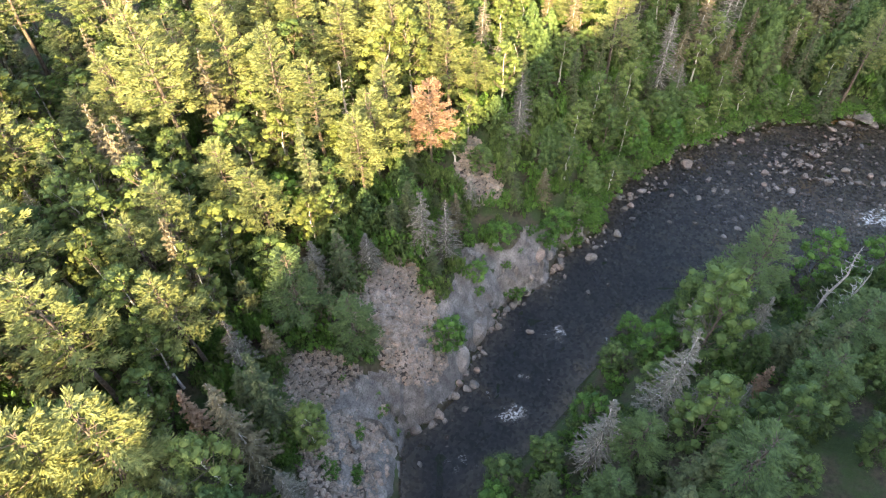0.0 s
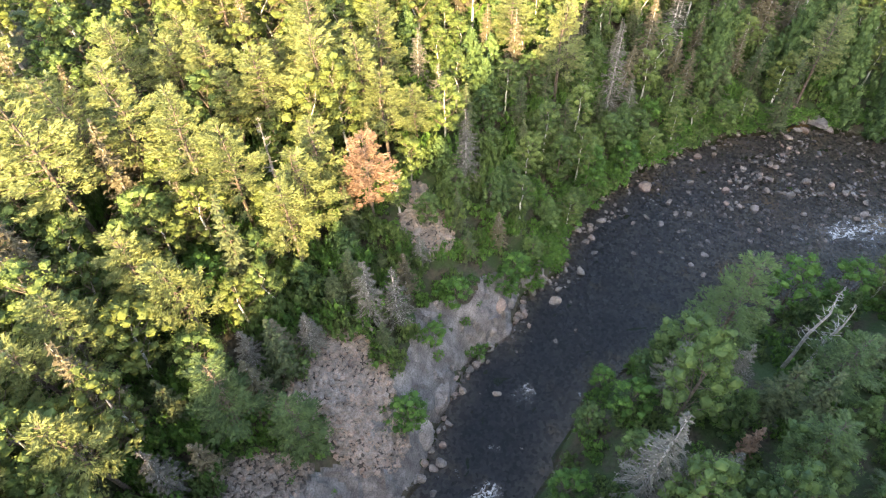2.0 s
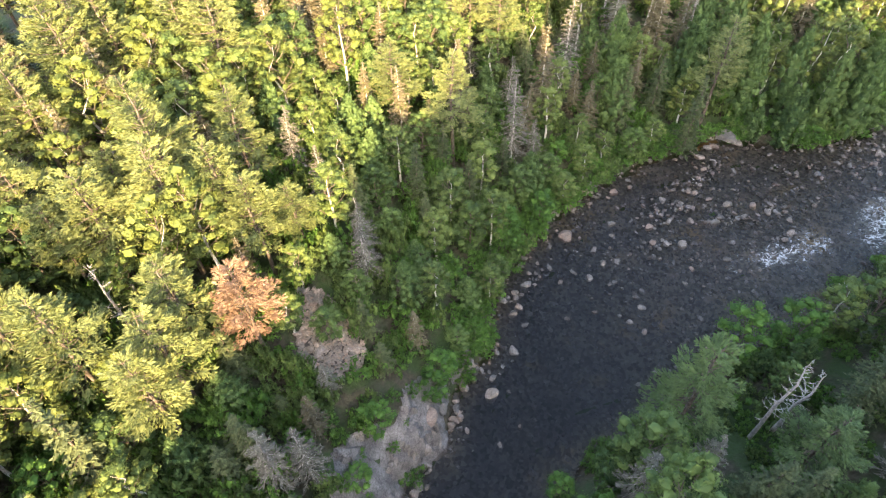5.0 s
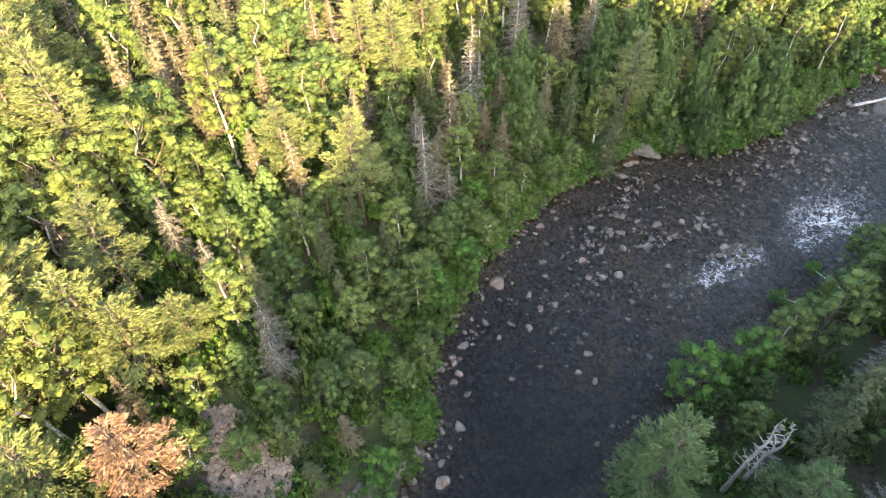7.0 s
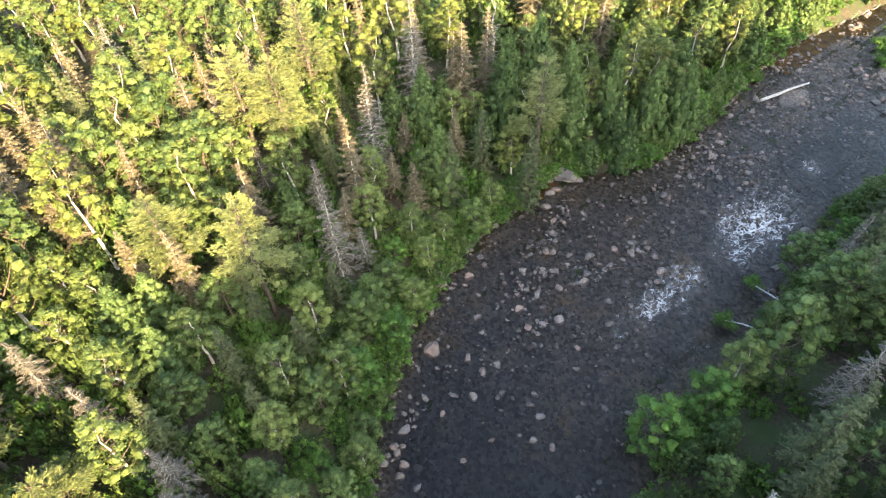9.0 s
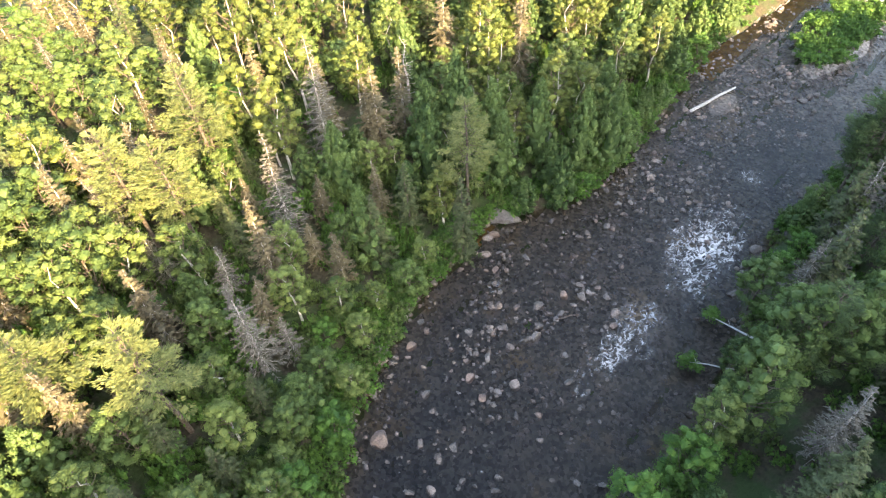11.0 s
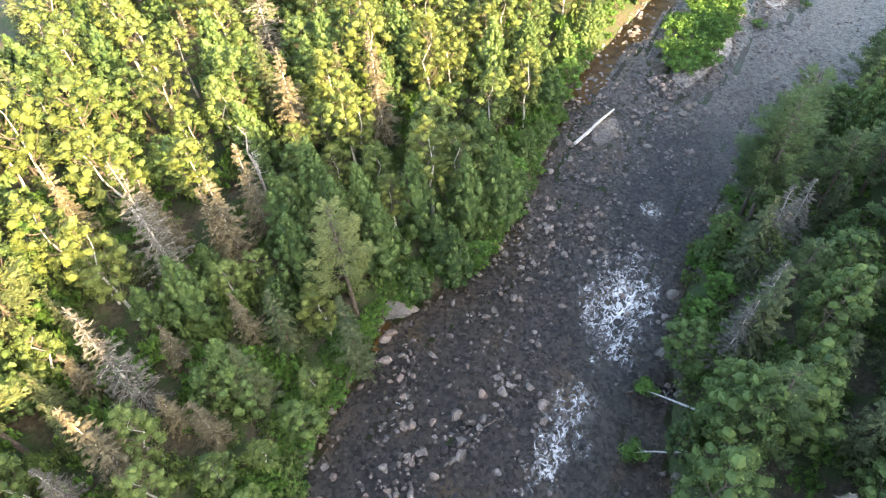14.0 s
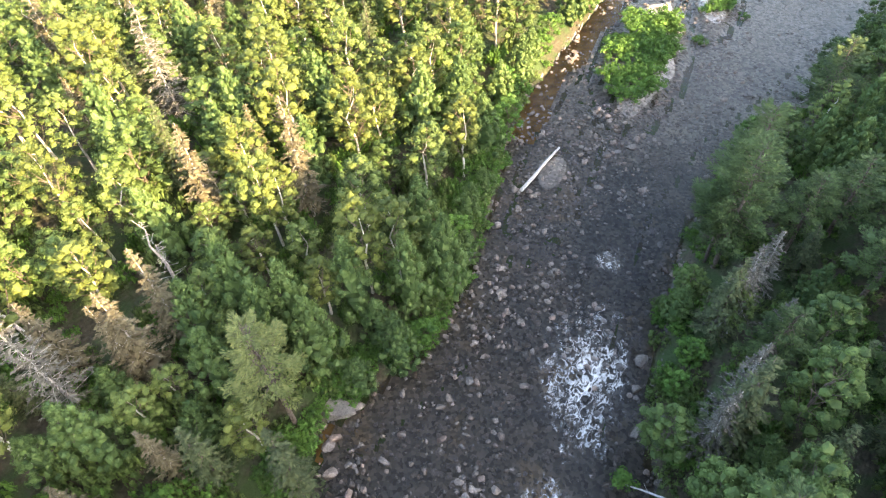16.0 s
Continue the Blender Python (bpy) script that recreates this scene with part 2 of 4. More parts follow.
def signed(line, x, y):
    """Distance from the line; positive to the left of its direction. Also the distance along it."""
    x, y = np.asarray(x, float), np.asarray(y, float)
    best, side, along = np.full(x.shape, 1e9), np.zeros(x.shape), np.zeros(x.shape)
    run = 0.0
    for (ax, ay), (bx, by) in zip(line[:-1], line[1:]):
        dx, dy = bx - ax, by - ay
        ll = math.hypot(dx, dy)
        u = np.clip(((x - ax) * dx + (y - ay) * dy) / ll ** 2, 0, 1)
        ox, oy = x - ax - u * dx, y - ay - u * dy
        d = np.hypot(ox, oy)
        near = d < best
        best = np.where(near, d, best)
        side = np.where(near, np.sign(dx * (y - ay) - dy * (x - ax)), side)
        along = np.where(near, run + u * ll, along)
        run += ll
    return best * side, along


def rough(x, y, scale, seed):
    """Smooth value noise, -1 to 1."""
    x, y = np.asarray(x, float) / scale + seed * 17.3, np.asarray(y, float) / scale - seed * 9.7
    i, j = np.floor(x), np.floor(y)
    u, v = x - i, y - j
    u, v = u * u * (3 - 2 * u), v * v * (3 - 2 * v)
    h = lambda a, b: np.modf(np.sin(a * 127.1 + b * 311.7 + seed * 74.7) * 43758.5453)[0]
    return (h(i, j) * (1 - u) + h(i + 1, j) * u) * (1 - v) + (h(i, j + 1) * (1 - u) + h(i + 1, j + 1) * u) * v


# gravel bars: middle, half lengths, height
BARS = [(117, 76, 17, 5.5, -0.04), (148, 69, 16, 5.5, 0.75), (168, 60, 10, 4, 0.3)]


def height(x, y):
    x, y = np.asarray(x, float), np.asarray(y, float)
    dl, _ = signed(LEFT, x, y)
    dr = -signed(RIGHT, x, y)[0]
    top = np.interp(x, [-60, 12, 35, 70, 130], [17, 15, 13, 8, 6])
    reach = np.interp(x, [-60, 12, 35, 70, 130], [14, 13, 20, 28, 30])
    bank = np.interp(x, [-60, 12, 24, 70], [1.0, 1.0, 0.5, 0.35])
    left = bank * np.clip(dl / 1.2, 0, 1) + top * (1 - np.exp(-np.clip(dl, 0, None) / reach)) + np.clip(dl - 60, 0, None) * 0.05
    right = 0.5 * np.clip(dr / 1.0, 0, 1) + 16 * (1 - np.exp(-np.clip(dr, 0, None) / 28)) + np.clip(dr - 30, 0, None) * 0.12
    bed = -0.30 - 0.55 * np.clip(np.minimum(-dl, -dr) / 5, 0, 1) + 0.15 * rough(x, y, 4, 1)
    for cx, cy, rx, ry, top_z in BARS:
        bed = np.maximum(bed, top_z - 0.8 * (((x - cx) / rx) ** 2 + ((y - cy) / ry) ** 2) + 0.22 * rough(x, y, 3.5, 5) + 0.10 * rough(x, y, 1.5, 6))
    z = np.where(dl > 0, left, np.where(dr > 0, right, bed))
    land = np.clip(np.maximum(dl, dr) / 4, 0, 1)
    z = z + land * (0.7 * rough(x, y, 9, 2) + 0.35 * rough(x, y, 3.1, 3))
    # unseen ridge added behind the camera, its skyline shaped to shade river and banks
    shade_crest = np.interp(x, [-140, -100, -70, -52, -45, -36, -26, -12, 0, 12, 24, 33, 45, 55, 65, 80, 110, 150],
                      [18, 21, 26, 35, 47, 59, 69, 80, 88, 89.5, 92.5, 92, 88.5, 86, 82, 75, 62, 50]) + 2.5 * rough(x, y, 14, 4) + 3.5 * rough(x, y * 0.4, 4.5, 41)
    shade_ridge = shade_crest * np.exp(-(np.clip(y + 50, 0, None) / 22) ** 2)
    return np.maximum(z, np.where(y < 0, shade_ridge - 1.5, z - 1))


def ground_at(x, y):
    return float(height(np.array([x]), np.array([y]))[0])


def mesh_object(name, verts, faces, mat, parent=None, smooth=False):
    me = bpy.data.meshes.new(name)
    me.from_pydata([tuple(v) for v in verts], [], [tuple(f) for f in faces])
    if smooth:
        me.shade_smooth()
    me.materials.append(mat)
    ob = new(name, me)
    ob.parent = parent
    return ob


def grid(xs, ys):
    n, m = len(xs), len(ys)
    gx, gy = np.meshgrid(xs, ys, indexing="ij")
    k = np.arange(n * m).reshape(n, m)
    faces = np.stack([k[:-1, :-1], k[1:, :-1], k[1:, 1:], k[:-1, 1:]], -1).reshape(-1, 4)
    return gx.ravel(), gy.ravel(), faces


xs = np.concatenate([np.linspace(-2500, -140, 14), np.arange(-130, 200, 1.25), np.linspace(210, 2600, 14)])
ys = np.concatenate([np.linspace(-2500, -170, 12), np.arange(-160, 12, 4), np.arange(12, 200, 1.25), np.linspace(210, 2600, 14)])
gx, gy, faces = grid(xs, ys)
gz = height(gx, gy)
ground = mesh_object("ground", np.stack([gx, gy, gz], 1), faces, GROUND, smooth=True)
tagged(ground, "dark leaf-littered forest floor on both river banks, with an unseen ridge added for shade", "ground", kind="structure")

# riverbed skin and water between the banks
gx, gy, faces = grid(np.arange(-16, 190, 0.5), np.arange(10, 92, 0.5))
dl, s_along = signed(LEFT, gx, gy)
dr = -signed(RIGHT, gx, gy)[0]
keep = (dl < 1.6) & (dr < 1.6)
face_keep = keep[faces].all(1)


def trimmed(v, f):
    used = np.unique(f)
    back = np.full(len(v), -1)
    back[used] = np.arange(len(used))
    return v[used], back[f], used


RAPIDS = [(86.5, 63.5, 10, 5.5, 0.85), (80, 61.5, 6, 3.5, 0.75), (66.5, 63.5, 10, 4.6, 0.68), (103, 64.5, 3.5, 2.5, 0.7), (71, 62, 3, 3, 0.55), (50, 65, 4, 2, 0.4),
          (7, 32.5, 3, 1.8, 0.75), (13.5, 43.5, 3, 2, 0.55), (20, 43, 2, 2, 0.5), (0, 26, 4, 3, 0.5), (3.5, 35, 2.5, 1.6, 0.5), (9, 37.5, 2, 1.5, 0.5), (63, 80, 5, 2, 0.45), (76, 78, 6, 3, 0.35),
          (92, 70, 5, 3, 0.35), (56, 67, 4, 3, 0.3), (124, 62, 9, 5, 0.22), (8, 40, 3, 2, 0.35)]
rapid = np.zeros(len(gx))
for cx, cy, lx, ly, a in RAPIDS:
    rapid = np.maximum(rapid, a * np.exp(-((gx - cx) / lx) ** 2 - ((gy - cy) / ly) ** 2))
rapid = np.maximum(rapid, 0.15)
wz = 0.05 * rough(gx, gy, 1.3, 7) * (0.3 + rapid * 2.2) + 0.10 * rapid * rough(gx, gy, 2.6, 8)
v, f, used = trimmed(np.stack([gx, gy, wz], 1), faces[face_keep])
water = mesh_object("water", v, f, WATER, smooth=True)
tagged(water, "dark peaty river water with white rapids", "river", kind="structure")
at = water.data.attributes.new("rapid", "FLOAT", "POINT")
at.data.foreach_set("value", rapid[used].astype(np.float32))
deep = np.interp(gx, [5, 30, 45, 62], [1.0, 0.85, 0.45, 0.12]) * np.clip(np.minimum(-dl, -dr) / 4, 0, 1)
deep = np.maximum(deep, np.interp(gx, [70, 84, 110, 130], [0, 0.5, 0.5, 0]) * np.clip((72 - gy) / 6, 0, 1) * np.clip(-dr / 3, 0, 1))
at = water.data.attributes.new("deep", "FLOAT", "POINT")
at.data.foreach_set("value", np.clip(deep, 0, 1)[used].astype(np.float32))
bz = height(gx, gy) + 0.02
inside = (np.minimum(-dl, -dr) > -0.4)
v, f, used = trimmed(np.stack([gx, gy, bz], 1), faces[inside[faces].all(1)])
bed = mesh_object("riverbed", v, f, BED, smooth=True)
tagged(bed, "brown and grey gravel riverbed under water", "riverbed", kind="structure")

# sandy floor of the still side channel and of the small pool under the cedars
gx, gy, faces = grid(np.arange(64, 172, 0.6), np.arange(72, 92, 0.6))
dl = signed(LEFT, gx, gy)[0]
inside = (dl < 0.6) & (dl > -np.where(gx > 118, 4.6 + 1.2 * rough(gx, gy, 4, 51), 1.2)) & ((gx > 120) | (np.hypot(gx - 69, gy - 87) < 2.6))
v, f, used = trimmed(np.stack([gx, gy, np.full(len(gx), -0.10) + 0.03 * rough(gx, gy, 2, 52)], 1), faces[inside[faces].all(1)])
SAND, nt, p, out = material("peaty_sand")
nt.links.new(ramp(nt, noise_node(nt, 0.6, 5.0, world_place(nt)).outputs[0], [(0.35, (0.085, 0.050, 0.014)), (0.65, (0.190, 0.115, 0.030))]).outputs[0], p.inputs["Base Color"])
p.inputs["Roughness"].default_value = 0.9
tagged(mesh_object("sandy_bed", v, f, SAND, smooth=True), "amber sandy bottom of the still side channel", "riverbed", kind="structure")


# ---- trees ----
rng = np.random.default_rng(7)


def unit(v):
    return v / np.maximum(np.linalg.norm(v, axis=-1, keepdims=True), 1e-6)


def blades(c, along, normal, length, width):
    """Pointed leaf sprays: one kite each, at c, along its direction, facing about along its normal."""
    along = unit(along)
    side = unit(np.cross(along, normal + 0.01))
    length, width = np.broadcast_to(length, len(c))[:, None], np.broadcast_to(width, len(c))[:, None]
    lift = unit(np.cross(side, along)) * width * 0.15
    v = np.stack([c - along * length * 0.5, c + side * width * 0.5 + lift - along * length * 0.05, c + along * length * 0.5, c - side * width * 0.5 + lift - along * length * 0.05], 1)
    return v.reshape(-1, 3), np.arange(len(c) * 4).reshape(-1, 4)


def limb(points, radii, sides=5):
    """A tapered, bent round limb through the points."""
    points = np.array(points, float)
    vs, fs = [], []
    for i, p in enumerate(points):
        d = unit(points[min(i + 1, len(points) - 1)] - points[max(i - 1, 0)])
        a = unit(np.cross(d, np.array([0.31, 0.87, 0.2])))
        b = np.cross(d, a)
        for k in range(sides):
            t = 2 * math.pi * k / sides
            vs.append(p + radii[i] * (math.cos(t) * a + math.sin(t) * b))
    for i in range(len(points) - 1):
        for k in range(sides):
            q = (k + 1) % sides
            fs.append((i * sides + k, i * sides + q, (i + 1) * sides + q, (i + 1) * sides + k))
    return np.array(vs), fs


def joined(pieces):
    vs, fs, n = [], [], 0
    for v, f in pieces:
        vs.append(v)
        fs += [tuple(int(i) + n for i in q) for q in f]
        n += len(v)
    return np.concatenate(vs), fs


bm_ = bmesh.new()
bmesh.ops.create_icosphere(bm_, subdivisions=1, radius=1.0)
ICO_V = np.array([v.co[:] for v in bm_.verts])
ICO_F = [tuple(v.index for v in f.verts) for f in bm_.faces]
bm_.free()


def inner_mass(c, r):
    """The dense inside of a leaf clump, uneven all round."""
    return np.array(c) + ICO_V * np.array(r) * rng.uniform(0.58, 1.15, (len(ICO_V), 1)), ICO_F


def stem(h, r, seed_bend=0.15, sides=6):
    pts = [np.array([rng.normal(0, seed_bend) * t, rng.normal(0, seed_bend) * t, h * t]) for t in (0, 0.2, 0.45, 0.7, 0.88, 1.0)]
    pts[0] = np.array([0, 0, -0.8])
    return pts, limb(pts, [r * 1.25, r, r * 0.78, r * 0.5, r * 0.25, 0.02], sides)


def broadleaf(h, width, crown_from, lod, clumps=60):
    """Trunk, forked limbs and a lumpy crown of many leaf clumps round a few boughs."""
    pts, trunk = stem(h * 0.86, h * 0.011, seed_bend=0.35)
    limbs, leaves = [], []
    n = int(32 * lod)
    size = 0.21 / math.sqrt(lod)
    boughs = [(rng.uniform(0, 6.28), rng.uniform(0.82, 1.15)) for _ in range(5)]
    for k in range(clumps):
        t = (k + 0.5) / clumps
        z = h * (crown_from + (1 - crown_from) * (0.05 + 0.90 * t))
        prof = math.sin(math.pi * min(1, 0.17 + 0.80 * t)) ** 0.7
        a = k * 2.4 + rng.uniform(-0.5, 0.5)
        lobe = max(g * max(0.0, math.cos(a - b)) ** 2 for b, g in boughs)
        rad = width * 0.5 * prof * (0.62 + 0.38 * lobe) * rng.uniform(0.62, 1.0)
        c = np.array([rad * math.cos(a), rad * math.sin(a), z + rng.normal(0, 0.35)])
        cr = width * rng.uniform(0.065, 0.125) + 0.14
        base = np.array([0, 0, max(h * crown_from * 0.75, z - rad * 0.9 - 0.8)])
        if k % 3 == 0:
            limbs.append(limb([base, base * 0.45 + c * 0.55 + (0, 0, -0.25), c], [h * 0.0045, h * 0.003, 0.012], 4))
        d = unit(rng.normal(0, 1, (n, 3)) + (0, 0, 0.35))
        p = c + d * cr * (rng.uniform(0.68, 1.22, (n, 1))) * (1, 1, 0.8)
        leaves.append(inner_mass(c, (cr * 0.72, cr * 0.72, cr * 0.56)))
        g = unit(rng.normal(0, 1, (n, 3)))
        v = blades(p, g - d * (g * d).sum(1, keepdims=True) * 0.75, d + rng.normal(0, 0.38, (n, 3)), size * rng.uniform(0.7, 1.4, n), size * rng.uniform(0.55, 0.9, n))
        leaves.append(v)
    return trunk, joined(limbs), joined(leaves)


def white_pine(h, width, crown_from, lod):
    """Open whorls of long boughs that carry plumes of needles."""
    pts, trunk = stem(h, h * 0.0125, seed_bend=0.2)
    limbs, leaves = [], []
    whorls = int(14 * (1 - crown_from) / 0.6)
    for w in range(whorls):
        t = (w + 0.4) / whorls
        z0 = h * (crown_from + (1 - crown_from) * t * 0.97)
        reach = width * 0.5 * (0.18 + 0.95 * (1 - t) ** 0.75 * (0.72 + 0.28 * min(1, t * 5)))
        for b in range(5 if t < 0.75 else 4):
            a = b * 2 * math.pi / 5 + w * 1.1 + rng.uniform(-0.35, 0.35)
            ln = reach * rng.uniform(0.55, 1.12)
            out = np.array([math.cos(a), math.sin(a), 0])
            up = 0.10 + 0.55 * t
            p0, p2 = np.array([0, 0, z0]), np.array([0, 0, z0]) + out * ln + (0, 0, ln * up)
            p1 = (p0 + p2) / 2 - (0, 0, 0.08 * ln)
            limbs.append(limb([p0, p1, p2], [0.05, 0.035, 0.012], 3))
            n = max(8, int((14 + 17 * ln) * lod))
            u = rng.uniform(0.28, 1.05, n) ** 0.7
            spread = (0.10 + 0.22 * ln * np.sin(np.clip(u, 0, 1) * 2.6))
            side = np.array([-out[1], out[0], 0])
            off = rng.uniform(-1, 1, n) * spread
            c = p0 + np.outer(u, p2 - p0) + np.outer(off, side) + np.stack([np.zeros(n)] * 2 + [rng.normal(0.08, 0.13, n)], 1)
            d = out + np.outer(off * 0.9 / (spread + 0.05), side) + rng.normal(0, 0.3, (n, 3)) + (0, 0, 0.35)
            leaves.append(blades(c, d, np.array([0, 0, 1.0]) + rng.normal(0, 0.45, (n, 3)), rng.uniform(0.36, 0.70, n) / lod ** 0.35, rng.uniform(0.11, 0.22, n) / lod ** 0.5))
            leaves.append(inner_mass(p0 + (p2 - p0) * 0.72 + (0, 0, -0.05), (ln * 0.13, ln * 0.13, 0.08 + 0.02 * ln)))
    return trunk, joined(limbs), joined(leaves)


def spruce(h, width, crown_from, lod, fill=1.0, droop=0.25, stiff=False):
    """A narrow spire of drooping boughs; fill thins the needles."""
    pts, trunk = stem(h, h * 0.010, seed_bend=0.10)
    limbs, leaves = [], []
    whorls = int(h * 1.5)
    for w in range(whorls):
        t = (w + 0.3) / whorls
        z0 = h * (crown_from + (1 - crown_from) * t)
        reach = width * 0.5 * ((1 - t) ** 0.85 + 0.045) * (0.75 + 0.25 * min(1, t * 6))
        for b in range(6 if t < 0.7 else 4):
            a = b * 1.05 + w * 0.7 + rng.uniform(-0.3, 0.3)
            ln = reach * rng.uniform(0.6, 1.15)
            out = np.array([math.cos(a), math.sin(a), 0])
            dr = droop * (1 - 0.8 * t) - 0.25 * t
            p0 = np.array([0, 0, z0])
            p2 = p0 + out * ln - (0, 0, ln * dr)
            if b % 3 == 0 and not stiff and t < 0.9:
                leaves.append(inner_mass(p0 + (p2 - p0) * 0.36, (ln * 0.25 + 0.1, ln * 0.25 + 0.1, 0.24)))
            if b % 2 == 0 or stiff:
                limbs.append(limb([p0, p2], [0.028, 0.008], 3))
            n = max(3, int((4 + 7.5 * ln) * lod * fill))
            u = rng.uniform(0.15, 1.05, n) ** 0.75
            side = np.array([-out[1], out[0], 0])
            off = rng.uniform(-1, 1, n) * 0.27 * ln * (1.15 - u)
            c = p0 + np.outer(u, p2 - p0) + np.outer(off, side) + rng.normal(0, 0.05, (n, 3))
            d = out + np.outer(np.sign(off) * 0.8, side) + rng.normal(0, 0.25, (n, 3)) - (0, 0, 0.25)
            leaves.append(blades(c, d, np.array([0, 0, 1.0]) + rng.normal(0, 0.5, (n, 3)) + out * 0.4, rng.uniform(0.30, 0.62, n) / lod ** 0.4, rng.uniform(0.13, 0.25, n) / lod ** 0.5 * (0.75 if stiff else 1)))
    return trunk, joined(limbs), joined(leaves)


def cedar(h, width, lod):
    """A dense tapering column of upturned sprays in small tufts, blunt at the tip."""
    pts, trunk = stem(h * 0.97, h * 0.012, seed_bend=0.12)
    tufts, n = 84, max(6, int(20 * lod))
    s = 0.24 / math.sqrt(lod)
    leaves = []
    for q in (0.02, 0.14, 0.26, 0.38, 0.5, 0.62, 0.74, 0.86):
        r = width * 0.22 * float(np.clip((1 - q) * 1.5, 0.2, 1)) ** 0.8
        leaves.append(inner_mass((0, 0, h * (0.06 + 0.86 * q)), (r, r, h * 0.10)))
    for k in range(tufts):
        t = ((k + 0.5) / tufts) ** 0.92
        a = k * 2.4 + rng.uniform(-0.4, 0.4)
        r = width * 0.5 * float(np.clip((1 - t) * 1.45, 0, 1)) ** 0.78 * (0.72 + 0.28 * min(1, t * 4)) * rng.uniform(0.66, 1.02)
        c = np.array([r * math.cos(a), r * math.sin(a), h * (0.03 + 0.95 * t)])
        out = np.array([math.cos(a), math.sin(a), 0])
        cr = (0.20 + width * 0.075 * (1.1 - 0.6 * t)) * rng.uniform(0.75, 1.2)
        leaves.append(inner_mass(c - out * cr * 0.35, (cr * 0.74, cr * 0.74, cr * 1.12)))
        d = unit(rng.normal(0, 1, (n, 3)) + out * 0.9 + (0, 0, 0.45))
        p = c - out * cr * 0.3 + d * rng.uniform(0.7, 1.2, (n, 1)) * (cr * 0.85, cr * 0.85, cr * 1.25)
        leaves.append(blades(p, out * 0.45 + (0, 0, 0.9) + rng.normal(0, 0.35, (n, 3)), d + rng.normal(0, 0.35, (n, 3)), s * rng.uniform(0.9, 1.6, n), s * rng.uniform(0.45, 0.75, n)))
    limbs = [limb([(0, 0, h * k), (width * 0.3 * math.cos(9 * k), width * 0.3 * math.sin(9 * k), h * k + 0.5)], [0.03, 0.01], 3) for k in (0.2, 0.35, 0.5, 0.65)]
    return trunk, joined(limbs), joined(leaves)


def snag(h, width, bare_from=0.25):
    """A dead standing tree: bare trunk and broken, forked grey branches."""
    pts, trunk = stem(h, h * 0.013, seed_bend=0.25, sides=7)
    limbs, twigs = [], []
    for w in range(int(h * 2.6)):
        t = rng.uniform(bare_from, 0.98)
        a = rng.uniform(0, 6.3)
        ln = width * 0.5 * (1.05 - t) ** 0.6 * rng.uniform(0.4, 1.15)
        out = np.array([math.cos(a), math.sin(a), 0])
        p0 = np.array([0, 0, h * t])
        p1 = p0 + out * ln * 0.55 - (0, 0, 0.05 * ln)
        p2 = p0 + out * ln + (0, 0, ln * rng.uniform(-0.1, 0.25))
        limbs.append(limb([p0, p1, p2], [0.045, 0.03, 0.01], 3))
        for q in range(3):
            s0 = p0 + (p2 - p0) * rng.uniform(0.35, 0.9)
            twigs.append(limb([s0, s0 + unit(out + rng.normal(0, 0.7, 3)) * ln * rng.uniform(0.2, 0.4)], [0.022, 0.008], 3))
    return trunk, joined(limbs), joined(twigs)


def shrub(width, lod=1.0):
    leaves, limbs = [], []
    for k in range(12):
        a = k * 2.4
        r = width * 0.5 * math.sqrt(k / 12)
        c = np.array([r * math.cos(a), r * math.sin(a), rng.uniform(0.35, 1.0) * width * 0.36 * (1.15 - 0.4 * r / width)])
        cr = width * rng.uniform(0.11, 0.17)
        limbs.append(limb([(0, 0, -0.2), c], [0.03, 0.01], 3))
        n = int(30 * lod)
        d = unit(rng.normal(0, 1, (n, 3)) + (0, 0, 0.5))
        p = c + d * cr * rng.uniform(0.75, 1.25, (n, 1)) * (1, 1, 0.8)
        leaves.append(inner_mass(c, (cr * 0.75, cr * 0.75, cr * 0.6)))
        leaves.append(blades(p, rng.normal(0, 1, (n, 3)), d + rng.normal(0, 0.4, (n, 3)), rng.uniform(0.17, 0.33, n), rng.uniform(0.13, 0.22, n)))
    return joined(limbs), joined(leaves)


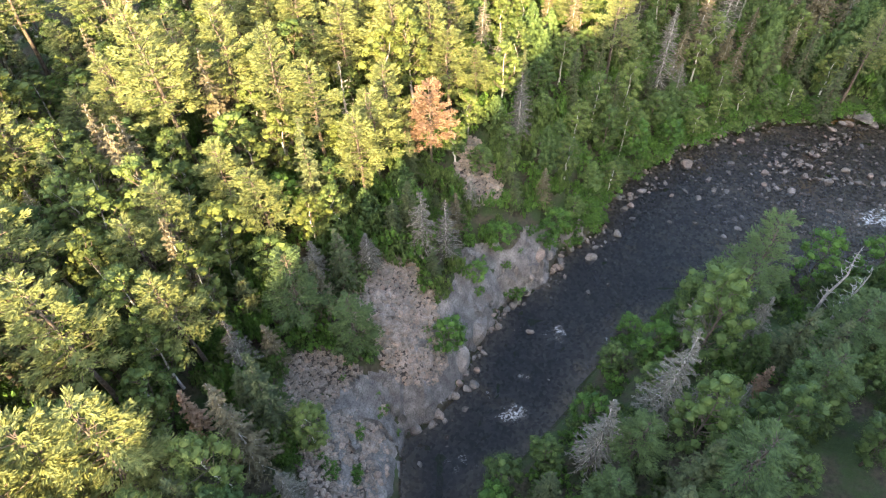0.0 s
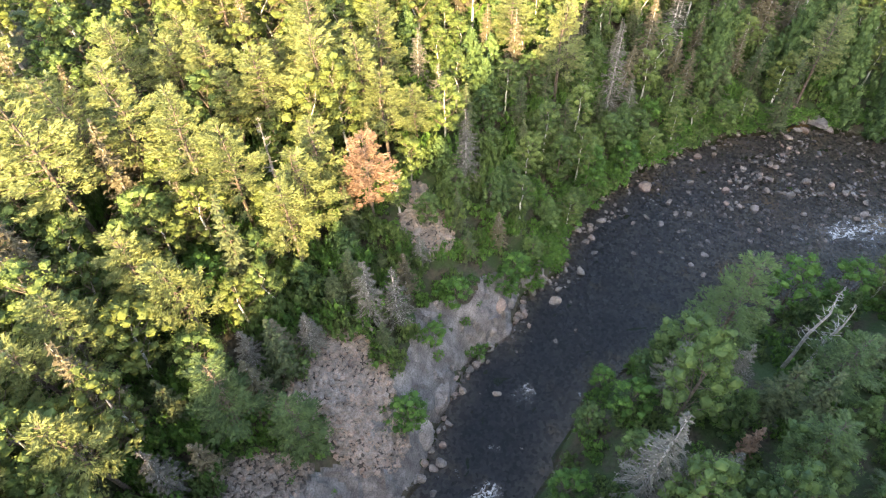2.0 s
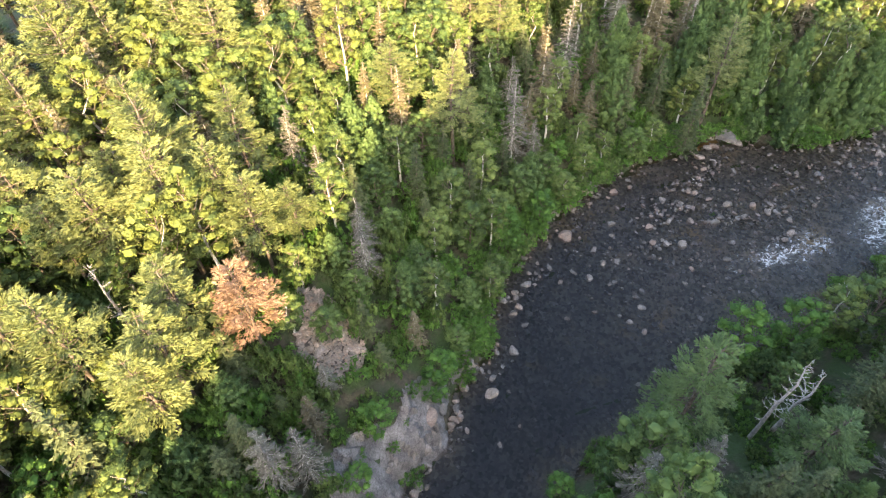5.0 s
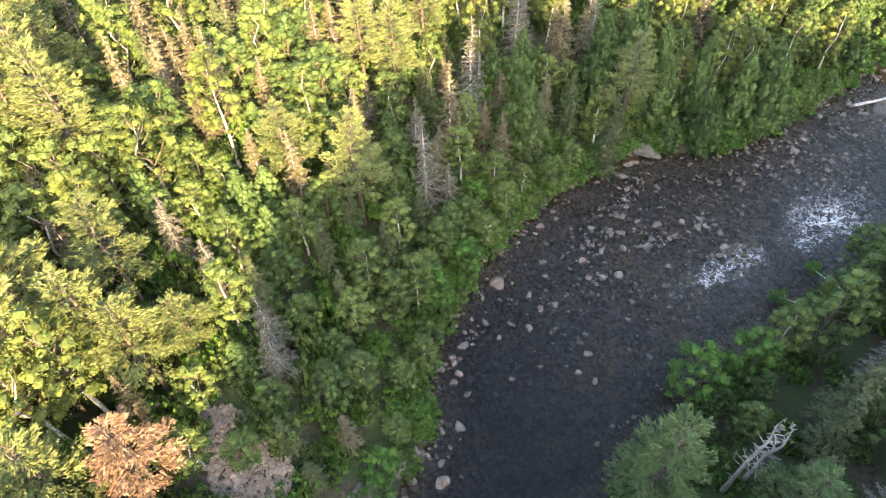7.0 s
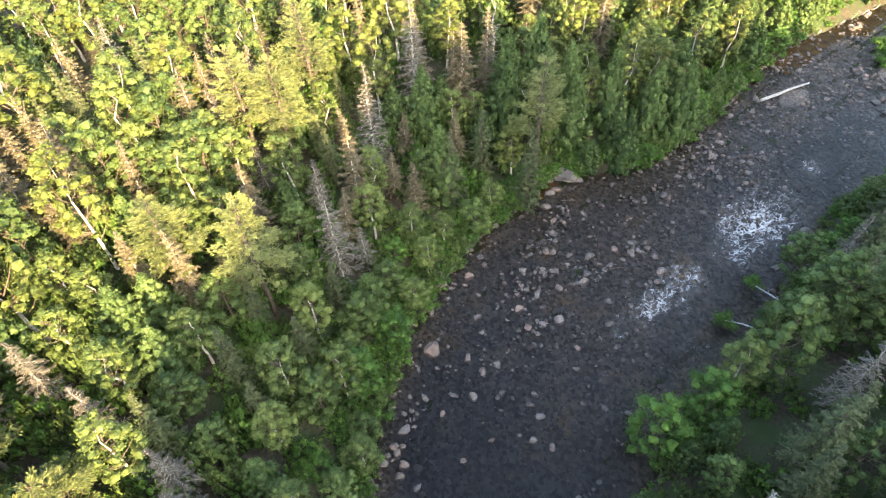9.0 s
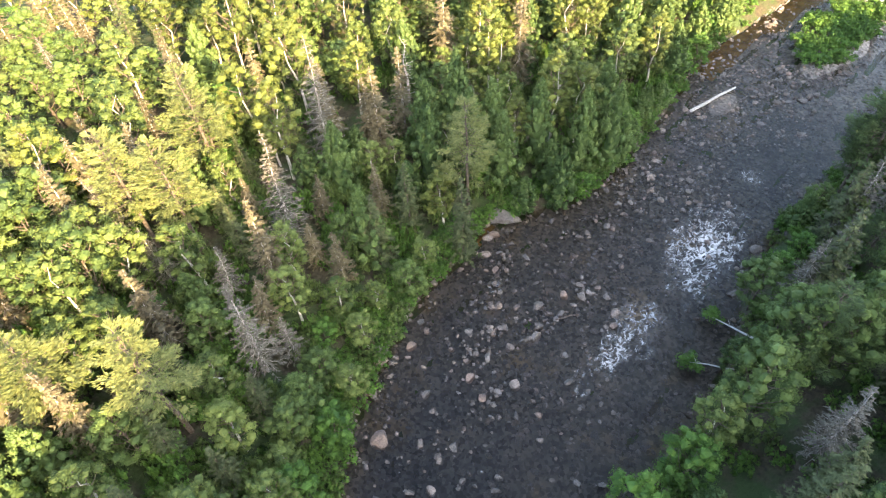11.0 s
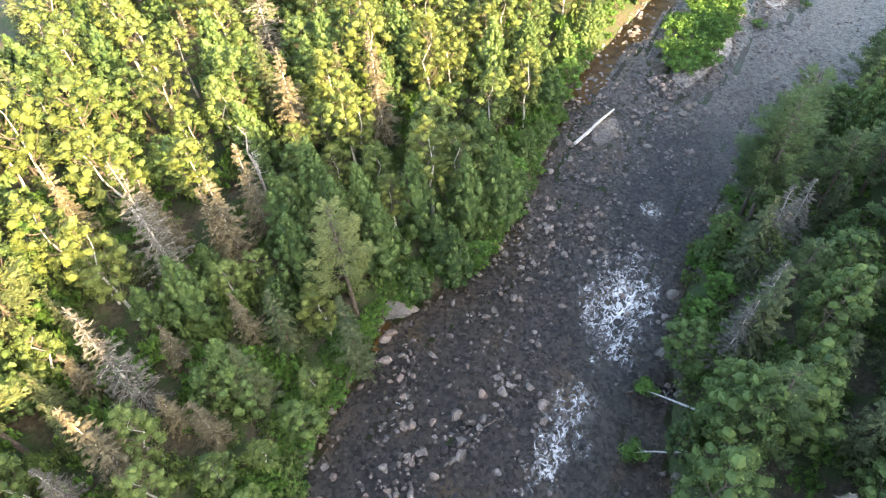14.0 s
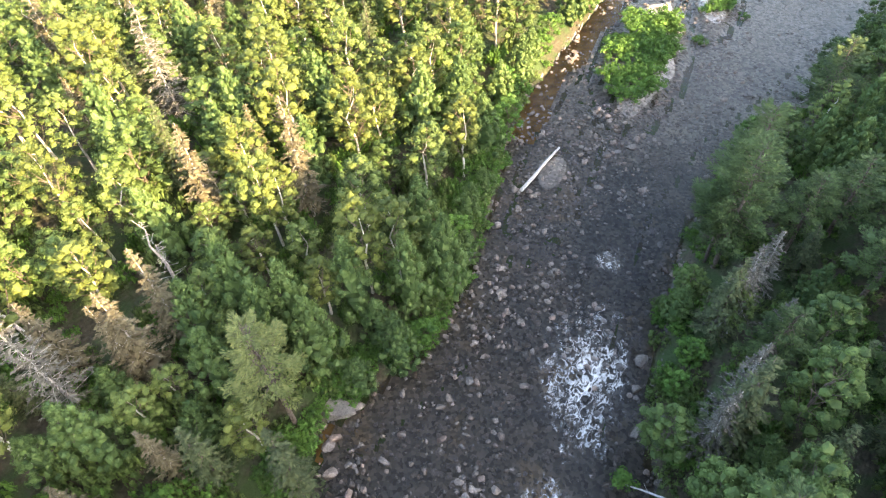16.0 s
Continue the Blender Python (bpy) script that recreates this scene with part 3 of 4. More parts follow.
# kind: name, nominal height, trunk bark, foliage, builder, label
KINDS = {
    "pine": ("pine_tree", 22.0, BARK_BROWN, NEEDLE_PINE, lambda l: white_pine(22, 9.6, 0.40, l), "tall white pine with open layered green boughs"),
    "bluepine": ("pine_tree", 22.0, BARK_BROWN, NEEDLE_PINE_SHADED, lambda l: white_pine(22, 9.6, 0.30, l), "white pine with soft boughs, coloured darker and bluer as in shade"),
    "redpine": ("pine_tree", 20.0, BARK_BROWN, NEEDLE_RUST, lambda l: white_pine(20, 9.0, 0.35, l), "dying pine with rust-red needles"),
    "spruce": ("spruce_tree", 15.0, BARK_BROWN, NEEDLE_SPRUCE, lambda l: spruce(15, 5.4, 0.06, l), "narrow olive-green spruce with drooping boughs"),
    "dry": ("spruce_tree", 15.0, BARK_GREY, NEEDLE_DRY, lambda l: spruce(15, 5.4, 0.08, l, 0.95), "half-dead spruce with dry tan needles"),
    "grey": ("dead_spruce", 14.0, BARK_GREY, NEEDLE_GREY, lambda l: spruce(14, 5.4, 0.10, l, 0.85, 0.3, True), "dead spruce with fine pale grey twigs"),
    "rust": ("young_conifer", 9.0, BARK_BROWN, NEEDLE_RUST, lambda l: spruce(9, 2.8, 0.1, l), "small conifer with rust-brown dead needles"),
    "cedar": ("cedar_tree", 13.0, BARK_BROWN, NEEDLE_CEDAR, lambda l: cedar(13, 5.6, l), "dense columnar green cedar"),
    "birch": ("birch_tree", 16.0, BARK_BIRCH, LEAF_YELLOW, lambda l: broadleaf(16, 6.2, 0.34, l, 58), "white-barked birch with a yellow-green crown"),
    "aspen": ("aspen_tree", 15.0, BARK_BIRCH, LEAF_BRIGHT, lambda l: broadleaf(15, 5.2, 0.28, l, 58), "slender aspen with a bright green crown"),
    "maple": ("broadleaf_tree", 13.0, BARK_BROWN, LEAF_DEEP, lambda l: broadleaf(13, 5.8, 0.18, l, 66), "broadleaf tree with a rounded deep green crown"),
    "alder": ("alder_tree", 8.0, BARK_BROWN, LEAF_SHRUB, lambda l: broadleaf(8, 5.2, 0.06, l, 44), "low bushy alder with fresh green leaves"),
    "snag": ("dead_tree", 17.0, BARK_GREY, BARK_GREY, lambda l: snag(17, 3.6), "bare weathered grey dead tree"),
}
GROUPS = {"pine": "pines", "bluepine": "pines", "redpine": "pines", "spruce": "spruces", "dry": "spruces", "grey": "dead spruces", "rust": "young conifers", "cedar": "cedars",
          "birch": "birches", "aspen": "aspens", "maple": "broadleaf trees", "alder": "alders", "snag": "dead trees"}
CROWN_NAME = {"snag": "twig_mass", "grey": "twig_mass"}
models, planted = {}, []
VARIANTS = 4


def plant(kind, x, y, h, lean=(0.0, 0.0), variant=None, far=False, girth=1.0):
    """One tree: an Empty at its base that carries trunk, limbs and crown."""
    name, nominal, bark, leaf, build, label = KINDS[kind]
    variant = rng.integers(VARIANTS) if variant is None else variant
    key = (kind, int(variant), far)
    s = h / nominal
    w = s ** 0.6 * girth
    m = Matrix.LocRotScale((x, y, ground_at(x, y) - 0.05), Euler((radians(lean[0]), radians(lean[1]), rng.uniform(0, 6.28)), "ZXY"), (w, w, s))
    if key in models:
        first = models[key]
        ob = copy_thing(first, m @ Matrix.Diagonal((1 / first.scale[0], 1 / first.scale[1], 1 / first.scale[2], 1)))
    else:
        ob = new(name)
        trunk, limbs, crown = build(0.6 if far else 1.0)
        mesh_object("trunk", *trunk, bark, ob, True)
        tagged(mesh_object("branchwork", *limbs, BARK_BROWN if bark is BARK_BIRCH else bark, ob), kind="stuff")
        tagged(mesh_object(CROWN_NAME.get(kind, "crown"), *crown, leaf, ob), kind="stuff")
        ob.matrix_basis = m
        tagged(ob, label, "tree", GROUPS[kind])
        models[key] = ob
    planted.append((x, y))
    return ob


# trees that stand out: kind, place, height of the top over the water
for kind, x, y, top in [
        ("pine", -25, 49.8, 28.5), ("snag", -13.4, 65.7, 28), ("bluepine", -16.2, 37.1, 25.8), ("pine", -20.4, 62.2, 34.5), ("pine", -16, 60, 31.5), ("pine", -9.3, 58.8, 28.5),
        ("redpine", -2.5, 63, 26.5), ("pine", -8.3, 82, 31.5), ("pine", -23, 81, 32), ("bluepine", -10.8, 36.2, 19.5), ("pine", -43, 59, 29), ("pine", 0.4, 81, 31.5),
        ("pine", 39.4, 105, 26), ("pine", 26, 87.2, 26), ("pine", 36.2, 108.8, 27), ("pine", 47.5, 112.5, 27), ("bluepine", 35.6, 44.4, 22), ("bluepine", 34.9, 27.4, 22),
        ("pine", 69.6, 90.1, 20.3), ("bluepine", 71.4, 47.7, 20)]:
    plant(kind, x, y, top - ground_at(x, y))
for kind, x, y, top in [
        ("spruce", -2, 56.9, 13.5), ("grey", -0.7, 50.3, 19), ("spruce", -12.5, 43.2, 22.4), ("grey", -10.1, 47.2, 17), ("grey", -21.8, 31.9, 22), ("rust", -24.4, 25, 21.6),
        ("birch", -24.7, 36.4, 27.5), ("birch", -33.3, 36, 30), ("dry", -26.2, 37.4, 30.5), ("grey", 35.4, 88.6, 21), ("grey", 13, 67.9, 13), ("dry", 42.6, 95, 22),
        ("dry", 16.4, 94.3, 22.6), ("dry", 19.9, 90.5, 23.6), ("spruce", 61.5, 93, 14.8), ("spruce", 64, 86, 15), ("grey", 61.5, 108, 25.6), ("grey", 48.5, 99.7, 24),
        ("grey", 21.6, 28.7, 24.4), ("grey", 14.4, 24.7, 19)]:
    plant(kind, x, y, top - ground_at(x, y))
for kind, x, y, top in [
        ("maple", 27.8, 35.8, 23.6), ("maple", 24.2, 25.2, 22), ("maple", 29.7, 23.5, 23.6), ("maple", 8.2, 67.2, 16), ("aspen", 27.3, 75.6, 13.8), ("snag", 43.5, 41.5, 19.8),
        ("rust", 32.8, 31, 13.6), ("birch", 14.8, 98.7, 31), ("birch", 86.8, 89.4, 18.2), ("birch", 88.7, 86.3, 17.5), ("aspen", 10.3, 82.8, 23), ("cedar", 80.2, 82.6, 10.6),
        ("cedar", 76.4, 97.8, 20.8), ("cedar", 77.7, 92.8, 18), ("cedar", 83.2, 89, 16.6), ("cedar", 87, 84.2, 15.2), ("cedar", 91, 81.5, 14.9), ("birch", 55.6, 109, 22.4),
        ("maple", 52.1, 94.4, 12.4), ("dry", 67.2, 105.8, 18)]:
    plant(kind, x, y, top - ground_at(x, y))
for kind, x, y, top in [
        ("dry", 73, 105, 20), ("grey", 84, 50, 18), ("grey", 80.3, 51.3, 15.7), ("grey", 95.2, 51, 17.2), ("maple", 74, 50.7, 14.8), ("bluepine", 103.8, 52.9, 21.8),
        ("bluepine", 104.7, 53.9, 16), ("aspen", 94.3, 50.6, 11), ("maple", 75.4, 45.4, 19), ("bluepine", 106.3, 46.2, 17.5), ("grey", 100.3, 48.8, 14.5), ("maple", 84.1, 44.6, 20),
        ("birch", 62.9, 127.8, 28), ("birch", 89, 101, 18), ("birch", 109.4, 86.6, 15), ("birch", 103.3, 98.5, 20.5), ("dry", 93.7, 100.7, 23), ("birch", 106.4, 97, 18),
        ("aspen", 88.2, 102, 19.8), ("birch", 79.8, 123.7, 21.8)]:
    plant(kind, x, y, top - ground_at(x, y))

for kind, x, y, top in [
        ("grey", 101.5, 126, 26), ("dry", 88.2, 111, 21), ("snag", 77.5, 108.5, 18), ("dry", 64.7, 111.5, 19), ("dry", 68.1, 105, 19.5), ("bluepine", 114.6, 51.8, 18.5),
        ("bluepine", 108.4, 42.6, 19), ("bluepine", 132.8, 43.6, 17), ("pine", -36.4, 69, 32), ("birch", -49, 69, 27), ("pine", 20, 93.5, 25), ("dry", 30, 96, 22),
        ("spruce", 55, 92, 15), ("cedar", 69, 96, 17), ("cedar", 72.5, 100, 18), ("cedar", 95, 86, 15), ("pine", -30, 78, 33), ("pine", -14, 74, 31)]:
    plant(kind, x, y, top - ground_at(x, y), (0, 0), None, False, 1.15)

for kind, x, y, top in [
        ("grey", -3.6, 50.4, 20.3), ("spruce", -7.0, 50.8, 19), ("grey", -9.9, 46.2, 18), ("dry", -12.7, 45.4, 19), ("grey", -15.8, 44.4, 19), ("spruce", -5.2, 52.6, 20), ("cedar", 13.5, 66.8, 16), ("aspen", 2.6, 69.3, 20), ("cedar", 6.7, 71.3, 18), ("aspen", 17.0, 67.0, 14), ("grey", 9.8, 69.6, 20), ("spruce", 8.7, 59.7, 13),
        ("maple", 4.2, 63.7, 15), ("aspen", 19.1, 73.5, 15), ("maple", 24.3, 75.1, 13), ("aspen", 22.4, 77.6, 17), ("alder", 29.1, 76.0, 10), ("maple", 14.2, 75.4, 14), ("maple", 13.7, 79.9, 18), ("aspen", 45.3, 95.1, 16), ("aspen", 46.5, 89.3, 10), ("cedar", 54.3, 92.9, 16), ("cedar", 58.6, 102.1, 18), ("cedar", 76.3, 89.9, 15)]:
    plant(kind, x, y, max(5.0, top - ground_at(x, y)), (0, 0), None, False, 1.15)
for kind, x, y, top in [
        ("cedar", 75.3, 94.5, 17), ("aspen", 17.7, 84.0, 20), ("maple", 10.8, 85.4, 20), ("aspen", 4.1, 78.0, 14), ("maple", 29.9, 41.8, 17), ("cedar", 28.0, 42.3, 13), ("alder", 24.0, 38.6, 10), ("grey", 28.3, 39.6, 16), ("alder", 49.7, 52.1, 10), ("bluepine", 44.2, 36.6, 18), ("snag", 46.0, 41.3, 17), ("maple", 35.6, 27.4, 20),
        ("alder", 56.2, 50.4, 10), ("maple", 64.5, 49.1, 17), ("spruce", 81.5, 49.9, 20), ("maple", 71.5, 48.9, 18), ("maple", 73.1, 45.3, 18), ("aspen", 60.4, 50.6, 12), ("bluepine", 106.9, 53.2, 20), ("spruce", 94.1, 52.1, 16), ("maple", 80.0, 54.6, 10)]:
    plant(kind, x, y, max(5.0, top - ground_at(x, y)), (0, 0), None, False, 1.15)

# ---- the forest between them ----
NAMED = list(planted)


def beside(x, y):
    """Trees close to the marked ones stay lower."""
    return 0.68 if min((x - a) ** 2 + (y - b) ** 2 for a, b in NAMED) < 30 else 1.0


def in_view(x, y):
    if y > 62 + 0.75 * (x + 110) or x > 178 - 0.35 * max(0, y - 60) or y > 165:
        return False
    return x > -52 - 0.45 * (y - 21)


def spot(spacing, tries, ok):
    cell = {}
    big = np.array(NAMED)
    for p in planted:
        cell.setdefault((int(p[0] // 4), int(p[1] // 4)), []).append(p)
    xs_, ys_ = rng.uniform(-100, 178, tries), rng.uniform(10, 185, tries)
    far_left, far_right = signed(LEFT, xs_, ys_)[0], -signed(RIGHT, xs_, ys_)[0]
    for x, y, to_left, to_right in zip(xs_.tolist(), ys_.tolist(), far_left.tolist(), far_right.tolist()):
        if not ok(x, y, to_left, to_right) or ((big[:, 0] - x) ** 2 + (big[:, 1] - y) ** 2).min() < 11:
            continue
        i, j = int(x // 4), int(y // 4)
        if any((x - a) ** 2 + (y - b) ** 2 < spacing ** 2 for di in (-1, 0, 1) for dj in (-1, 0, 1) for a, b in cell.get((i + di, j + dj), ())):
            continue
        cell.setdefault((i, j), []).append((x, y))
        yield x, y


def bank_left(x, y):
    return float(signed(LEFT, np.array([x]), np.array([y]))[0][0])


def bank_right(x, y):
    return -float(signed(RIGHT, np.array([x]), np.array([y]))[0][0])


CLEAR = [(-6.5, 43, 4.6), (-4, 38, 3.6), (-14, 31, 5), (-9.5, 27, 3.6), (3.8, 62, 3.0), (3.5, 67, 2.0), (10.5, 56, 2.8), (2, 45, 2.5), (-3.5, 34.5, 3.5), (-12, 22, 4), (6, 50.5, 2)]


def open_ground(x, y):
    return any((x - a) ** 2 + (y - b) ** 2 < r * r for a, b, r in CLEAR)


def left_wood(x, y, dl, dr):
    return in_view(x, y) and dl > 1.8 and not open_ground(x, y)


def near_wood(x, y):
    return math.hypot(x - 30, y - 60) < 62 or (x < -10 and y < 78)


MIX_WEST = ["pine", "pine", "pine", "dry", "birch", "birch", "aspen", "aspen", "maple", "spruce", "dry", "maple", "alder"]
MIX_LEDGE = ["spruce", "spruce", "grey", "cedar", "spruce", "dry", "aspen", "cedar"]
MIX_MID = ["cedar", "aspen", "spruce", "dry", "aspen", "maple", "birch", "maple", "aspen", "spruce", "grey", "dry", "alder"]
MIX_EAST = ["cedar", "birch", "aspen", "maple", "dry", "cedar", "aspen", "aspen", "spruce", "birch", "maple"]
TALL = {"pine": 21, "bluepine": 20, "birch": 15.5, "aspen": 14, "maple": 12, "spruce": 14, "dry": 14.5, "grey": 13, "alder": 7, "cedar": 12.5}
for x, y in spot(2.7, 11000, lambda x, y, dl, dr: in_view(x, y) and 13 < x < 168 and 0.5 < dl < (5 if 20 < x < 62 else 3) and not open_ground(x, y)):
    kind = ("alder", "aspen", "maple", "aspen", "cedar")[rng.integers(5)] if x < 62 else ("cedar", "alder", "cedar", "cedar")[rng.integers(4)]
    plant(kind, x, y, {"alder": 5.5, "maple": 7.5, "aspen": 8.5, "cedar": 9.0}[kind] * rng.uniform(0.7, 1.2) * beside(x, y), (rng.normal(0, 3), rng.normal(0, 3)), None, False, 1.25)
for x, y in itertools.chain(spot(3.05, 26000, lambda x, y, dl, dr: left_wood(x, y, dl, dr) and near_wood(x, y)),
                            spot(3.9, 9000, lambda x, y, dl, dr: left_wood(x, y, dl, dr) and not near_wood(x, y))):
    d = bank_left(x, y)
    mix = MIX_WEST if x < 8 - 0.1 * (y - 50) else MIX_MID if x < 58 else MIX_EAST
    if x < 20 and d < 17:
        mix = MIX_LEDGE
    kind = mix[rng.integers(len(mix))]
    if d < 5 and rng.random() < 0.75:
        kind = "alder" if x < 62 else ("cedar" if rng.random() < 0.6 else "alder")
    h = TALL[kind] * rng.uniform(0.78, 1.15) * (1.0 if d > 10 or kind in ("alder", "cedar") else 0.75 + 0.25 * d / 10)
    if x < 16 and d < 10:
        h *= 0.75
    h *= beside(x, y)
    far = not near_wood(x, y)
    plant(kind, x, y, h, (rng.normal(0, 2.0), rng.normal(0, 2.0)), None, far, (1.2 if far else 1.18) if kind not in ("pine", "spruce", "dry", "grey") else 1.0)


def right_wood(x, y, dl, dr):
    return -0.2 < dr < 26 and x > 0 and y > 10 + 0.12 * max(0, x - 40) and x < 176


MIX_RIGHT = ["maple", "cedar", "aspen", "spruce", "bluepine", "spruce", "cedar", "grey", "maple", "bluepine", "spruce", "maple"]
for x, y in spot(3.5, 9000, right_wood):
    d = bank_right(x, y)
    kind = MIX_RIGHT[rng.integers(len(MIX_RIGHT))]
    if d < 4:
        kind = ("alder", "maple", "cedar")[rng.integers(3)]
    h = TALL[kind] * rng.uniform(0.75, 1.08) * (0.8 if kind == "bluepine" else 1)
    if d < 6 and kind != "alder":
        h *= 0.75
    plant(kind, x, y, h * beside(x, y), (rng.normal(0, 2), rng.normal(0, 2)), None, x > 110 or d > 20, 1.1)


# ---- undergrowth that fills the gaps ----
def undergrowth(name, spots, mat, label):
    """Saplings and bushes too many to count, joined."""
    stock = [shrub(2.6, 0.6)[1] for k in range(5)]
    parts, sides, count = [], [], 0
    for x, y, z, s, tall in spots:
        v, f = stock[rng.integers(5)]
        a = rng.uniform(0, 6.28)
        ca, sa = math.cos(a) * s, math.sin(a) * s
        parts.append(np.stack([x + v[:, 0] * ca - v[:, 1] * sa, y + v[:, 0] * sa + v[:, 1] * ca, z + v[:, 2] * s * tall], 1))
        sides += [tuple(i + count for i in q) for q in f]
        count += len(v)
    return tagged(mesh_object(name, np.concatenate(parts), sides, mat), label, "undergrowth", kind="stuff")


n = 11000
ux, uy = rng.uniform(-60, 140, n), rng.uniform(15, 135, n)
ul, ur = signed(LEFT, ux, uy)[0], -signed(RIGHT, ux, uy)[0]
uz = height(ux, uy)
bushes = ([], [])
for x, y, z, dl, dr in zip(ux.tolist(), uy.tolist(), uz.tolist(), ul.tolist(), ur.tolist()):
    thick = 0.05 if x < 14 and 0 < dl < 5 else 0.5 if 0.3 < dl < 6 else (0.65 if math.hypot(x - 10, y - 62) < 48 else 0.30) if 0 < dl < 45 else 0.06 if dl > 0 else 0.8 if -0.3 < dr < 1.5 else 0.3 if 0 < dr < 22 else 0
    if not in_view(x, y) or rng.random() > thick or open_ground(x, y):
        continue
    bushes[rng.integers(2)].append((x, y, z - 0.1, rng.uniform(0.6, 1.3), rng.uniform(1.2, 1.6) if dl < 4 else rng.uniform(1.6, 3.2)))
undergrowth("undergrowth", bushes[0], LEAF_SHRUB, "fresh green undergrowth below the trees")
undergrowth("undergrowth", bushes[1], LEAF_DEEP, "dark green saplings below the trees")


# ---- rocks ----
def rock_mesh(name, mat, cuts=9, sub=2):
    """A boulder: a ball shorn by random planes, its faces roughened."""
    bm = bmesh.new()
    bmesh.ops.create_icosphere(bm, subdivisions=sub, radius=1.0)
    planes = [(Vector(unit(rng.normal(0, 1, 3))), rng.uniform(0.36, 0.72)) for _ in range(cuts)]
    for v in bm.verts:
        for n, d in planes:
            over = v.co.dot(n) - d
            if over > 0:
                v.co -= n * over * 0.93
        v.co += Vector(rng.normal(0, 0.02, 3))
    me = bpy.data.meshes.new(name)
    bm.to_mesh(me)
    bm.free()
    me.materials.append(mat)
    return me


boulder_meshes = [rock_mesh("boulder", ROCK, 8 + k % 5) for k in range(9)]


def boulder(x, y, size, squash=0.65, lift=0.25, name="boulder", label="rounded grey boulder in the riverbed", group="boulders in the river"):
    ob = new(name, boulder_meshes[rng.integers(9)])
    sx, sy = size * rng.uniform(0.85, 1.2), size * rng.uniform(0.7, 1.0)
    base = max(ground_at(x, y), -0.25)
    ob.matrix_basis = Matrix.LocRotScale((x, y, base + size * squash * lift), Euler((rng.normal(0, 0.2), rng.normal(0, 0.2), rng.uniform(0, 6.3))), (sx, sy, size * squash))
    return tagged(ob, label, "boulder", group)


# the pool below the ledges
for x, y, size in [(-2.7, 31.4, 0.63), (2.4, 36.5, 0.8), (3, 38.5, 0.59), (5.5, 46.8, 0.62), (10.1, 44.1, 0.68), (10.8, 52.2, 0.85), (13.9, 56.1, 0.88), (15.1, 55, 0.73), (18.4, 64.9, 0.7), (19, 50.6, 0.5), (20.3, 56.6, 0.97), (21.9, 62.6, 0.76), (22, 52, 0.51), (23.2, 66.5, 0.58), (24.4, 68.8, 0.59), (25.1, 61.4, 0.95), (28.1, 67.1, 0.59), (28.3, 68.6, 0.58), (30.5, 70.2, 0.81), (36.2, 75.2, 0.49), (37.2, 63.2, 0.58), (37.5, 69.9, 0.55), (39, 68.4, 0.62), (39.2, 76.2, 1.09), (39.7, 80.5, 0.64), (40.6, 60.2, 0.54), (41.6, 58.3, 0.67), (41.8, 69.8, 0.49), (41.8, 72.6, 0.77), (41.9, 66.7, 0.48)]:
    boulder(x, y, size * 1.12)
# the middle reach
for x, y, size in [(42.3, 81.4, 0.58), (43, 61.8, 0.68), (44.5, 64.1, 0.49), (45.5, 74.3, 0.51), (46, 83, 0.99), (46.4, 76.3, 0.7), (46.9, 83.8, 1.19), (48.7, 78.8, 0.46), (49.9, 81.9, 0.67), (50.2, 71, 0.7), (50.6, 63.4, 0.56), (51.3, 73.9, 0.71), (52.6, 77.9, 0.5), (52.7, 75.5, 0.46), (52.9, 65.2, 0.57), (53.2, 83.3, 0.75), (53.8, 69.6, 0.9), (54.2, 65.2, 0.52), (54.7, 74.2, 0.66), (56.3, 84, 0.52), (57.4, 73, 0.66), (58.4, 58.8, 0.48), (58.6, 86.2, 0.71), (59.4, 75.4, 0.47), (60.7, 71.7, 1.01), (60.8, 67.5, 0.6), (62.5, 76, 0.62), (63.1, 80.8, 0.43), (64.3, 77.7, 0.42), (64.4, 72.3, 0.62)]:
    boulder(x, y, size * 1.12)
# the rapids and the gravel bar
for x, y, size in [(64.5, 74.1, 0.87), (65.2, 71.2, 0.86), (67.8, 72.6, 0.71), (68, 83.2, 0.52), (69.1, 71, 0.71), (69.6, 66.3, 0.7), (70, 85.7, 0.83), (70.3, 70.1, 0.5), (70.4, 72, 0.65), (70.6, 67.2, 0.5), (71.6, 70.1, 0.59), (72.8, 79.4, 0.52), (73.9, 75.3, 0.52), (82.7, 69.2, 0.58), (88.1, 68.6, 0.47), (89.7, 75.9, 0.48), (90.6, 68.7, 0.48), (94.7, 74.7, 0.43), (106.2, 68.9, 0.46), (107.5, 69.6, 0.47), (113.2, 71.6, 0.41), (124.6, 68.8, 0.63), (124.7, 67.6, 0.54), (126.3, 65.8, 0.75), (127.4, 69, 0.65), (141.3, 75.6, 0.51), (160.5, 48.7, 0.47), (164.1, 55.1, 0.48)]:
    boulder(x, y, size * 1.12)
for x, y, size in [(72.5, 87, 2.0), (74, 85.5, 1.4), (69, 86, 1.1), (66.5, 84.5, 1.0), (27, 66.5, 0.9), (12.2, 54.8, 1.3), (8.3, 48.3, 0.9), (3.5, 45, 0.8), (26.2, 69, 1.0), (31.2, 73.5, 0.8),
                   (124.5, 66.5, 1.0), (123, 68, 0.8), (121.5, 69, 0.9), (81.5, 57, 1.2), (86.5, 58, 1.0), (90, 58.2, 1.2)]:
    boulder(x, y, size, 0.5, 0.2)


